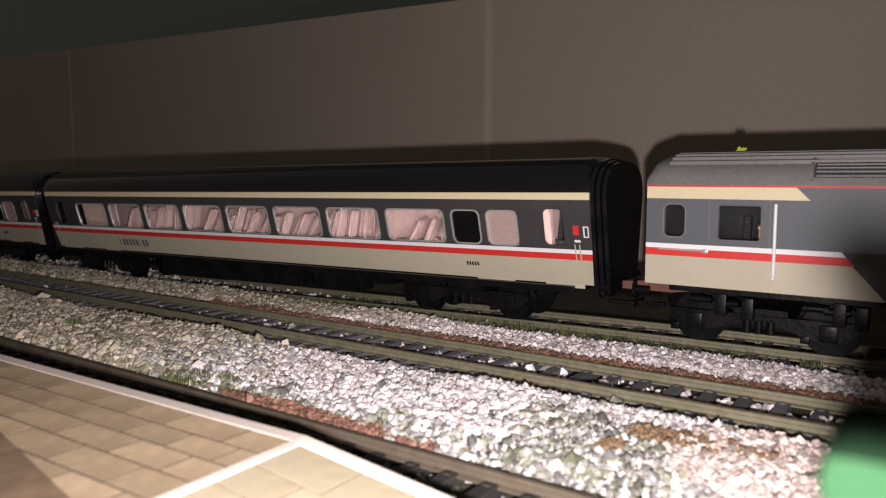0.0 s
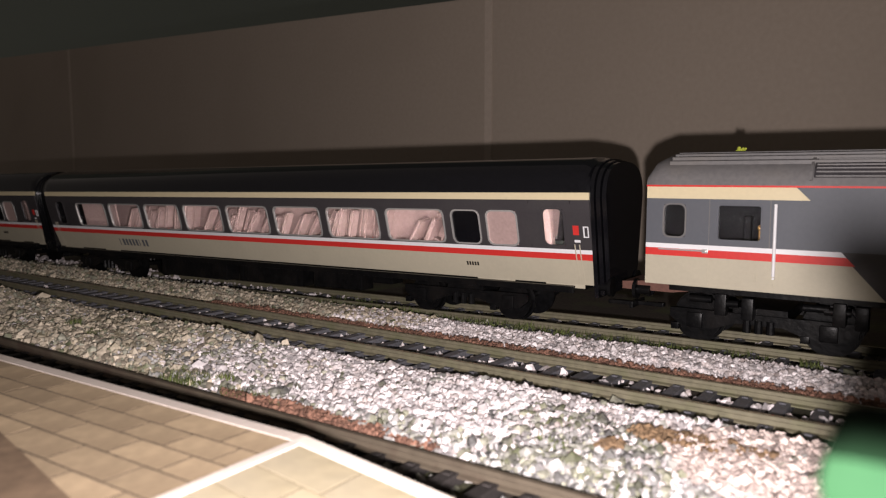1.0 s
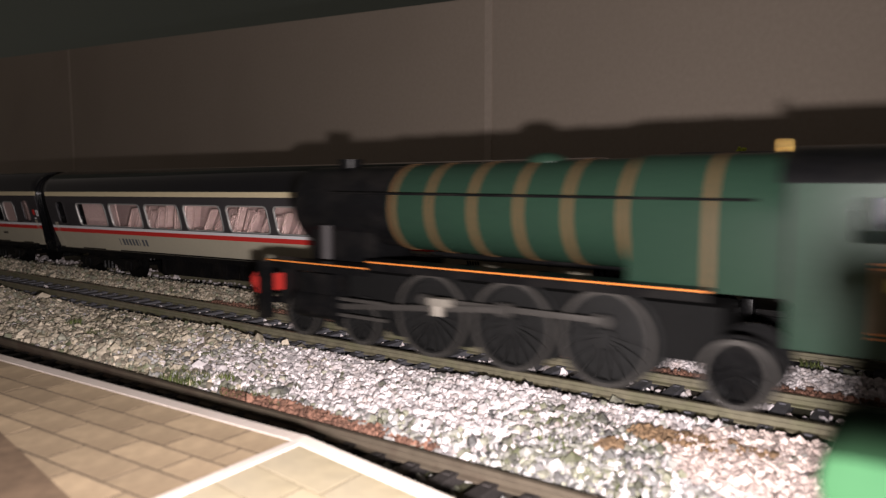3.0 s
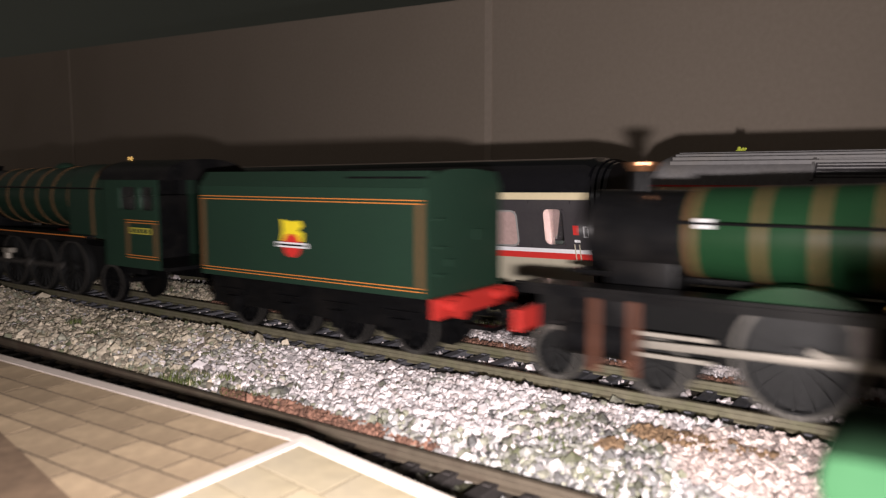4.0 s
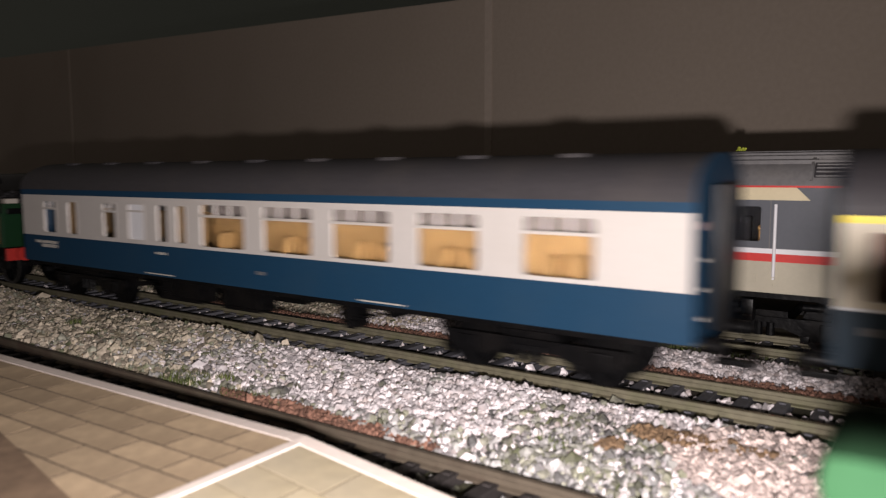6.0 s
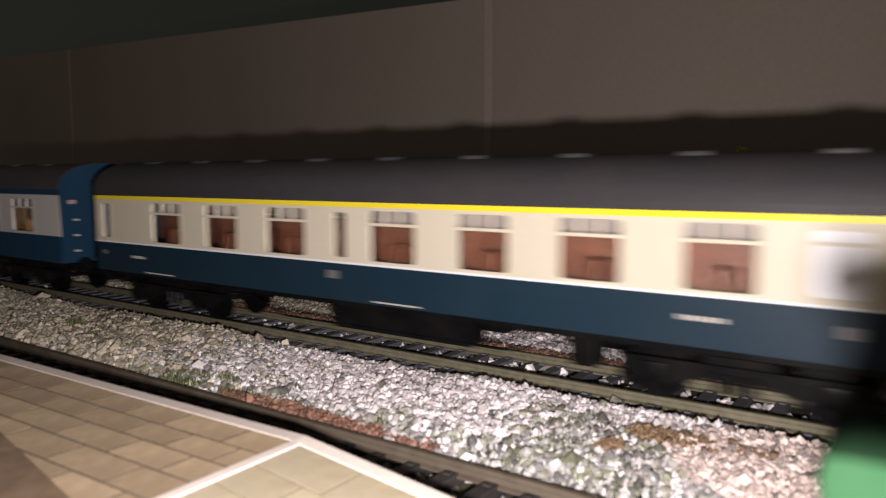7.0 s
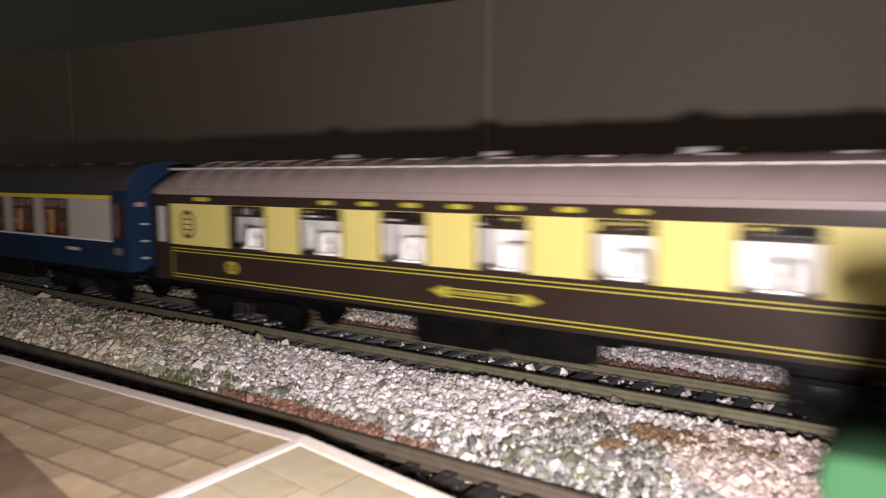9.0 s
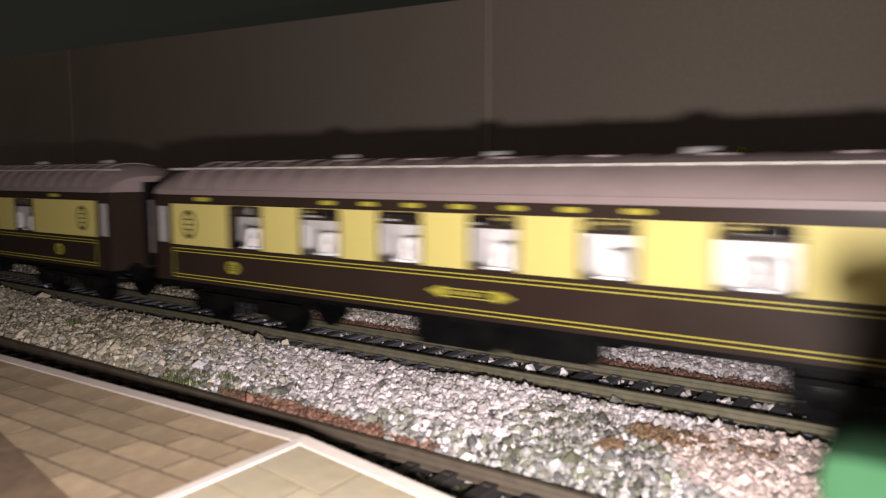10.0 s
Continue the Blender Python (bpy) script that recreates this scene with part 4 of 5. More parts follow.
def pullman(label, X, edges, plate):
    L = 254.0
    c = thing("parlour_coach", label, "railway coach", "parlour coaches of the moving train")
    e = 9.0
    zb = 13.4
    wins = [(a, b, 25.4, 38.0) for a, b in edges]
    doors = [(1.8, 6.4, 25.5, 37.5), (L - 6.4, L - 1.8, 25.5, 37.5)]
    holes = wins + doors
    bands = [(zb, 25.2, M["umber"], 0, L), (25.2, 38.3, M["umber"], 0, e), (25.2, 38.3, M["parlour_cream"], e, L - e), (25.2, 38.3, M["umber"], L - e, L),
             (38.3, 41.4, M["umber"], 0, L)]
    r = coach_shell(c, L, bands, holes, zb, 41.4, 51.9, M["pink_roof"], M["umber"], power=2.1, dome=14.0, gang=5.2)
    for s in (-1, 1):
        for w in wins:
            window(c, *w, 18, s, M["umber"], 0.3, 0.6, bar=35.4, mull=((w[0] + w[1]) / 2, w[0] + 2.2, w[1] - 2.2))
        for w in doors:
            window(c, *w, 18, s, M["umber"], 0.35, 0.7, pane=M["seat_white"])
        ya, yb = sorted((s * 17.95, s * 18.07))
        for z in (24.0, 23.0, 15.7, 14.7):
            bm = B()
            box(bm, e + 0.5, L - e - 0.5, ya, yb, z - 0.14, z + 0.14)
            part("lining", bm, M["gold"], c, "thin gold lining")
        for x in (e + 0.5, L - e - 0.8):
            bm = B()
            box(bm, x, x + 0.3, ya, yb, 14.7, 24.0)
            part("lining", bm, M["gold"], c)
        # long nameplate with pointed ends, the name as bars
        a, b2 = plate
        bm = prism(B(), [(a, 19.3), (a + 4, 20.9), (a + 4.6, 20.4), (b2 - 4.6, 20.4), (b2 - 4, 20.9), (b2, 19.3), (b2 - 4, 17.7), (b2 - 4.6, 18.2), (a + 4.6, 18.2), (a + 4, 17.7)], ya, yb, "Y")
        n = part("nameplate", bm, M["gold"], c, "gold nameplate with pointed ends")
        bm = B()
        box(bm, a + 5, b2 - 5, ya - 0.05, yb + 0.05, 18.5, 20.1)
        part("nameplate_field", bm, M["umber"], n)
        for q in range(int((b2 - a - 12) / 2.1)):
            bm = B()
            box(bm, a + 6 + q * 2.1, a + 7.2 + q * 2.1, ya - 0.1, yb + 0.1, 18.9, 19.8)
            part("letter_bar", bm, M["gold"], n)
        # crests on the doors and lower panels
        for x, z, rx, rz, mt in ((L - e - 9.5, 31.8, 3.4, 4.6, "umber"), (e + 9.0, 31.8, 3.4, 4.6, "umber"), (L - e - 27, 19.4, 2.8, 2.2, "gold"), (e + 30, 19.4, 2.6, 2.0, "gold")):
            bm = B()
            cyl(bm, (0, 0, 0), 1.0, 0.22, "Y", 24)
            bmesh.ops.scale(bm, vec=(rx, 1, rz), verts=bm.verts)
            bmesh.ops.translate(bm, vec=(x, s * 18.0, z), verts=bm.verts)
            cr = part("crest", bm, M[mt], c, "small oval painted crest", smooth=40)
            bm = B()
            cyl(bm, (0, 0, 0), 1.0, 0.3, "Y", 24)
            bmesh.ops.scale(bm, vec=(rx * 0.72, 1, rz * 0.74), verts=bm.verts)
            bmesh.ops.translate(bm, vec=(x, s * 18.0, z), verts=bm.verts)
            inner = part("crest_field", bm, M["parlour_cream" if mt == "umber" else "gold"], cr, smooth=40)
            bm = B()
            for q in (-0.35, 0.0, 0.35):
                box(bm, x - rx * 0.4, x + rx * 0.4, s * 18.0 - 0.2, s * 18.0 + 0.2, z + q * rz - 0.25, z + q * rz + 0.25)
            part("crest_bar", bm, M["umber"], cr)
        # gold plates on the letterboard
        for x, w in [(21.0, 8.0), (L - 42, 8.0)] + [(76.0 + 14.3 * q, 5.5) for q in range(7)]:
            bm = prism(B(), [(x, 39.9), (x + 0.8, 40.5), (x + w - 0.8, 40.5), (x + w, 39.9), (x + w - 0.8, 39.3), (x + 0.8, 39.3)], ya, yb, "Y")
            part("letter_plate", bm, M["gold"], c)
    for x in [24 + q * 25.5 for q in range(9)]:
        for y, z in ((-5.5, 51.2), (5.5, 51.2)):
            bm = B()
            box(bm, x - 3.0, x + 3.0, y - 1.2, y + 1.2, z - 0.6, z + 0.6, 0.3)
            part("roof_vent", bm, M["pink_roof"], r)
    for x in (70, 121, 172, 223):
        bm = B()
        cyl(bm, (x, 0, 52.0), 1.5, 6.0, "X", 12)
        part("torpedo_vent", bm, M["silver"], r, "bright silver roof ventilator", smooth=40)
    for x in (190, 204, 60):
        bm = B()
        box(bm, x - 4.5, x + 4.5, -14.6, -11.6, 47.0, 48.2, 0.4)
        part("roof_hatch", bm, M["pink_roof"], r)
    for s in (-1, 1):
        bm = B()
        box(bm, 3, L - 3, s * 18.35 - 0.3, s * 18.35 + 0.3, 41.2, 42.9, 0.15)
        part("gutter", bm, M["pink_roof"], r)
        for w in wins:
            bm = B()
            box(bm, w[0] - 3, w[1] + 3, *sorted((s * 5.6, s * 6.0)), 15.0, 34.6)
            part("window_blind", bm, M["seat_white"], c, "white cloth behind the lower window")
    for x, way in ((0, -1), (L, 1)):
        bm = B()
        xa, xb = sorted((x + way * 3.2, x + way * 3.7))
        box(bm, xa, xb, -4.6, 4.6, 19.0, 38.5, 0.15)
        part("gangway_plate", bm, M["grey_interior"], c, "pale grey gangway end plate")
    for q in range(26):
        bm = B()
        x = 14.4 + q * 9.0
        pr = arch(18.62, 41.6, 52.12, 2.1)
        prism(bm, pr, x, x + 1.5)
        part("roof_rib", bm, M["pink_roof"], r, smooth=30)
    for s in (-1, 1):
        bm = B()
        box(bm, 2, L - 2, s * 12.4 - 0.3, s * 12.4 + 0.3, 49.0, 49.8, 0.15)
        # paler than the roof: the colour paints the highlight along the strip
        part("rain_strip", bm, M["stone_grey"], r, "rain strip with its highlight put into a pale colour")
    xs = []
    for w in wins:
        xs += [w[0] + 1.0, w[1] - 1.0]
    seats(c, xs, M["seat_white"], z=16.0, back=14.5)
    for w in wins:
        bm = B()
        x = (w[0] + w[1]) / 2
        box(bm, x - 3, x + 3, -16.5, -6, 25.2, 25.9, 0.1)
        t = part("table", bm, M["white"], c)
        bm = B()
        cyl(bm, (x, -13, 27.2), 0.6, 2.6, "Z", 8)
        cyl(bm, (x, -13, 29.4), 1.5, 2.0, "Z", 12, r2=0.9)
        part("table_lamp", bm, M["umber"], t, smooth=40)
    bm = B()
    box(bm, 10, L - 10, 8, 8.7, 14.4, 33.0)
    part("inner_lining", bm, M["seat_white"], c)
    underframe(c, L, zb, [(105, 128, 4.6, 9.5), (131, 154, 5.2, 9.5)])
    for x in (38, L - 38):
        bogie(c, x)
    for x, way in ((0, -1), (L, 1)):
        buffers(c, x, way, M["under"], 13.0, beam=False)
    MOVING.append((c, X))
    return c


RODS = []   # (object, first wheel x, crank, y, wheel radius)


def boiler_barrel(bm, x0, x1, r0, r1, z, seg=32):
    bmesh.ops.create_cone(bm, cap_ends=True, segments=seg, radius1=r0, radius2=r1, depth=x1 - x0,
                          matrix=Matrix.Translation(((x0 + x1) / 2, 0, z)) @ pose(0, 0, 0, 0, 90, 0))
    return bm


def hoop(bm, x, r, z, w=0.9, seg=32):
    cyl(bm, (x, 0, z), r, w, "X", seg)
    return bm


def lining_rect(parent, x0, x1, z0, z1, y, mat, w=0.26, inset=0.85):
    for s in (-1, 1):
        ya, yb = sorted((s * (y - 0.05), s * (y + 0.1)))
        bm = B()
        for d in (0, inset):
            for a, b, c, e in ((x0, x1, z1 - d - w, z1 - d), (x0, x1, z0 + d, z0 + d + w)):
                box(bm, a, b, ya, yb, c, e)
        part("lining", bm, mat, parent, "double orange lining")
        for a in (x0, x1 - 1.8):
            bm = B()
            box(bm, a, a + 1.8, ya, yb, z0 + inset + w, z1 - inset - w)
            part("lining_band", bm, M["band"], parent)


def running_gear(loco, drivers, r, bogies, rb, cyl_x, spokes, trailing=(), crank=4.6, tyre=None, rod=None):
    rod = rod or M["steel"]
    for x in bogies:
        wheelset(loco, x, rb, M["wheel"], 10, "bogie_wheel", tyre)
    for x in trailing:
        wheelset(loco, x, 7.2, M["under"], 10, "trailing_wheel")
    for x in drivers:
        wheelset(loco, x, r, M["wheel"], spokes, "driving_wheel", tyre)
    for s in (-1, 1):
        y = s * 12.2
        bm = B()
        box(bm, -1.2, drivers[-1] - drivers[0] + 1.2, y - 0.45, y + 0.45, -0.75, 0.75, 0.2)
        for d in drivers:
            cyl(bm, (d - drivers[0], y, 0), 1.5, 1.2, "Y", 14)
        ob = part("coupling_rod", bm, rod, loco, "bright steel coupling rod", smooth=40)
        RODS.append((ob, drivers[0], crank, r, None))
        bm = B()
        ln = drivers[1] - cyl_x - 6
        box(bm, -ln, 1.0, s * 13.4 - 0.4, s * 13.4 + 0.4, -0.8, 0.8, 0.2)
        cyl(bm, (0, s * 13.4, 0), 1.8, 1.3, "Y", 14)
        ob = part("connecting_rod", bm, rod, loco, "bright steel connecting rod", smooth=40)
        RODS.append((ob, drivers[1], crank, r, ln))
        bm = B()
        cyl(bm, (cyl_x, s * 13.0, r), 4.2, 15, "X", 20)
        cyl(bm, (cyl_x, s * 12.2, r + 6), 2.6, 14, "X", 16)
        box(bm, cyl_x - 7, cyl_x + 7, s * 12 - 3.5, s * 12 + 3.5, r, r + 9, 0.5)
        part("cylinder", bm, M["black"], loco, smooth=40)
        bm = B()
        box(bm, cyl_x + 7, cyl_x + 24, s * 13.4 - 0.5, s * 13.4 + 0.5, r + 1.8, r + 2.7, 0.1)
        box(bm, cyl_x + 7, cyl_x + 24, s * 13.4 - 0.5, s * 13.4 + 0.5, r - 2.7, r - 1.8, 0.1)
        part("slide_bar", bm, rod, loco)
    bm = B()
    for s in (-1, 1):
        box(bm, 4, drivers[-1] + 24, s * 6.2 - 0.5, s * 6.2 + 0.5, 8, 20)
    box(bm, 6, drivers[-1] + 24, -6, 6, 14, 20)
    part("frames", bm, M["frame_black"], loco)


def loco_one():
    c = thing("steam_locomotive", "dark green express steam locomotive with orange boiler bands and black smokebox", "locomotive", "steam locomotives")
    bm = boiler_barrel(B(), 15.5, 51.5, 11.0, 11.2, 38.6)
    box(bm, 20, 44, -8.5, 8.5, 22, 33, 0.5)
    part("smokebox", bm, M["black"], c, smooth=40)
    bm = cyl(B(), (14.6, 0, 38.6), 9.4, 1.8, "X", 32, r2=8.4)
    cyl(bm, (13.4, 0, 38.6), 1.2, 1.5, "X", 12)
    part("smokebox_door", bm, M["black"], c, smooth=40)
    bm = boiler_barrel(B(), 51.5, 118, 11.6, 12.6, 38.6)
    part("boiler", bm, M["loco_green"], c, smooth=40)
    pr = arch(13.4, 36, 51.8, 2.6) + [(-13.2, 24), (13.2, 24)]
    part("firebox", prism(B(), pr, 118, 150), M["loco_green"], c, smooth=30)
    for x, r in ((52.8, 11.85), (65.0, 12.03), (78.0, 12.22), (91.0, 12.42), (103.5, 12.62), (116.5, 12.85)):
        part("boiler_band", hoop(B(), x, r, 38.6, 1.4), M["band"], c, "orange-brown lined boiler band", smooth=40)
    bm = B()
    prism(bm, arch(13.6, 36, 52.0, 2.6) + [(-13.4, 24), (13.4, 24)], 134, 135.4)
    part("boiler_band", bm, M["band"], c, smooth=30)
    bm = cyl(B(), (28, 0, 50.2), 3.2, 3.4, "Z", 20, r2=3.6)
    part("chimney", bm, M["black"], c, smooth=40)
    bm = ball(B(), (92, 0, 50.4), 4.0, 1.3, 1, 0.6)
    part("dome", bm, M["loco_green"], c, smooth=60)
    bm = cyl(B(), (146, -4, 53.0), 0.6, 2.4, "Z", 10)
    part("whistle", bm, M["brass"], c, smooth=40)
    for s in (-1, 1):
        ya, yb = sorted((s * 11.0, s * 17.5))
        for x0, x1, z in ((11, 49.2, 22.4), (49.2, 136, 24.2)):
            bm = B()
            box(bm, x0, x1, ya, yb, z, z + 0.9, 0.1)
            box(bm, x0, x1, *sorted((s * 17.0, s * 17.5)), z - 1.6, z)
            p = part("running_plate", bm, M["black"], c)
            bm = B()
            box(bm, x0, x1, *sorted((s * 17.45, s * 17.62)), z + 0.35, z + 0.75)
            part("lining", bm, M["orange"], p, "thin orange line")
        bm = B()
        cyl(bm, (88, s * 13.2, 42.5), 0.3, 110, "X", 8)
        part("handrail", bm, M["black"], c, smooth=40)
        bm = B()
        cyl(bm, (70 + 0, s * 15, 14.0), 1.6, 3, "Z", 12)
        box(bm, 68, 74, s * 15 - 1.5, s * 15 + 1.5, 15, 17, 0.2)
        part("injector", bm, M["steel"], c, smooth=40)
        # cab side with window
        bm = cut_band(B(), 150, 182, 15.6, 46.5, *sorted((s * 16.9, s * 17.6)), [(160, 170, 35.5, 43.5), (172.5, 180, 35.5, 43.5)])
        part("cab_side", bm, M["loco_green"], c)
        for w in ((160, 170, 35.5, 43.5), (172.5, 180, 35.5, 43.5)):
            window(c, *w, 17.6, s, M["loco_green"], 0.3, 0.8)
        bm = B()
        box(bm, 166, 178, *sorted((s * 17.55, s * 17.75)), 27.4, 29.6)
        n = part("number_plate", bm, M["gold"], c, "yellowish cab number as bars")
        bm = B()
        for k in range(5):
            box(bm, 167 + 2.2 * k, 168.4 + 2.2 * k, *sorted((s * 17.5, s * 17.85)), 27.8, 29.2)
        part("number_bar", bm, M["loco_green"], n)
    lining_rect(c, 163.5, 181.5, 19.0, 32.2, 17.6, M["orange"])
    bm = roof(B(), 148, 186, 17.8, 45.8, 53.0, 0, 2.2)
    part("cab_roof", bm, M["black"], c, smooth=30)
    bm = B()
    box(bm, 149, 150.2, -16.8, 16.8, 24, 46)
    box(bm, 151, 158, -12, 12, 16, 40, 0.5)
    box(bm, 150, 186, -16.8, 16.8, 15.4, 16.6)
    part("cab_front", bm, M["black"], c)
    running_gear(c, (64.0, 88.0, 112.0), 11.0, (17.0, 40.0), 6.4, 28, 18, (140,), rod=M["dark_tyre"])
    for s in (-1, 1):
        bm = cyl(B(), (28.5, s * 11.0, 28.5), 1.7, 9.5, "Z", 14)
        part("steam_pipe", bm, M["dark_roof"], c, "grey outside steam pipe", smooth=40)
    buffers(c, 5.2, -1, M["buffer_red"], 15.4)
    bm = B()
    for s in (-1, 1):
        box(bm, 5, 9, s * 15 - 1.5, s * 15 + 1.5, 5, 22, 0.2)
    part("front_step", bm, M["black"], c)
    MOVING.append((c, -786.0))


def coal_heap(parent, x0, x1, half, z, seed, n=230):
    rng = random.Random(seed)
    bm = B()
    for _ in range(n):
        x, y = rng.uniform(x0, x1), rng.uniform(-half, half)
        h = 2.6 * (1 - abs(2 * (x - x0) / (x1 - x0) - 1) ** 3) * (1 - (abs(y) / half) ** 2)
        bmesh.ops.create_icosphere(bm, subdivisions=1, radius=rng.uniform(1.0, 2.2), matrix=pose(x, y, z + h + rng.uniform(-0.6, 0.4), rng.uniform(0, 180), rng.uniform(0, 180), 0)
                                   @ Matrix.Diagonal((1, rng.uniform(0.6, 1), rng.uniform(0.6, 1), 1)))
    part("coal_load", bm, M["coal"], parent, "heaped black coal")


def tender_base(c, L, wheels, r=7.4):
    bm = B()
    for s in (-1, 1):
        box(bm, 1, L - 1, *sorted((s * 13.2, s * 14.8)), 7.5, 16.4, 0.2)
        for x in wheels:
            box(bm, x - 2.6, x + 2.6, *sorted((s * 14.2, s * 16.4)), 5.5, 10.5, 0.4)
            box(bm, x - 5.5, x + 5.5, *sorted((s * 14.4, s * 15.6)), 11.0, 12.6, 0.2)
    box(bm, 2, L - 2, -12.5, 12.5, 12, 16.6)
    part("tender_frame", bm, M["under"], c)
    for x in wheels:
        wheelset(c, x, r, M["under"], 12, "tender_wheel")
    buffers(c, L + 1.2, 1, M["buffer_red"], 14.4)


def emblem(c, x, z, y, early):
    for s in (-1, 1):
        ya, yb = sorted((s * y, s * (y + 0.16)))
        if early:
            bm = prism(B(), [(x - 4.0, z + 5.6), (x - 3.6, z + 2.4), (x - 4.4, z - 0.6), (x + 4.4, z - 0.6), (x + 4.6, z + 1.8), (x + 2.8, z + 2.6), (x + 4.4, z + 3.8), (x + 3.4, z + 5.4), (x, z + 4.9)], ya, yb, "Y")
            e = part("emblem", bm, M["yellow"], c, "yellow and red painted emblem")
            bm = B()
            cyl(bm, (x, s * (y + 0.08), z - 1.8), 3.4, 0.3, "Y", 24)
            part("emblem_wheel", bm, M["red"], e, smooth=40)
            bm = B()
            box(bm, x - 6.0, x + 6.0, *sorted((s * y, s * (y + 0.32))), z - 2.4, z - 0.9)
            part("emblem_bar", bm, M["white"], e)
            bm = B()
            box(bm, x - 5.5, x + 5.5, *sorted((s * y, s * (y + 0.38))), z - 1.9, z - 1.4)
            part("emblem_letters", bm, M["black"], e)
        else:
            bm = prism(B(), [(x - 6.6, z + 0.9), (x - 2, z + 0.7), (x + 2, z + 0.7), (x + 6.6, z + 0.9), (x + 5.6, z - 0.6), (x + 2, z - 0.3), (x - 2, z - 0.3), (x - 5.6, z - 0.6)], ya, yb, "Y")
            e = part("emblem", bm, M["gold"], c, "pale gold winged crest with a red centre")
            bm = cyl(B(), (x, s * (y + 0.1), z), 2.9, 0.3, "Y", 24)
            part("emblem_roundel", bm, M["parlour_cream"], e, smooth=40)
            bm = cyl(B(), (x, s * (y + 0.14), z + 0.4), 1.2, 0.36, "Y", 16)
            part("emblem_lion", bm, M["red"], e, smooth=40)


def tender_one():
    L = 88.0
    c = thing("tender", "tall dark green tender with orange lining and yellow emblem", "tender", "locomotive tenders")
    for s in (-1, 1):
        bm = B()
        box(bm, 0, L, *sorted((s * 16.8, s * 17.8)), 16.6, 44.2, 0.2)
        part("side_panel", bm, M["loco_green"], c)
        bm = prism(B(), [(s * 17.7, 44.2), (s * 14.5, 48.4), (s * 13.9, 48.2), (s * 16.9, 44.0)], 0, L)
        part("side_flare", bm, M["loco_green"], c)
    lining_rect(c, 0.6, L - 1.0, 18.2, 41.2, 17.8, M["orange"])
    bm = prism(B(), arch(17.6, 42, 49.0, 2.8) + [(-17.6, 16.6), (17.6, 16.6)], L - 1.2, L)
    part("rear_panel", bm, M["loco_green"], c, smooth=30)
    bm = B()
    for z in (22, 29, 36):
        box(bm, L, L + 1.2, -14, -11, z, z + 0.6)
    box(bm, L, L + 1.0, -9, -6.5, 24, 26, 0.2)
    box(bm, L, L + 1.0, 4, 7, 30, 33, 0.2)
    part("rear_step", bm, M["loco_green"], c)
    bm = B()
    box(bm, 1, L - 1, -16.8, 16.8, 16.6, 40)
    box(bm, 60, L - 1, -16, 16, 40, 47, 0.5)
    part("tank", bm, M["black"], c)
    coal_heap(c, 6, 62, 13.5, 45.0, 11)
    emblem(c, 41.0, 29.4, 17.8, True)
    tender_base(c, L, (12, 36, 56, 78))
    MOVING.append((c, -581.0))


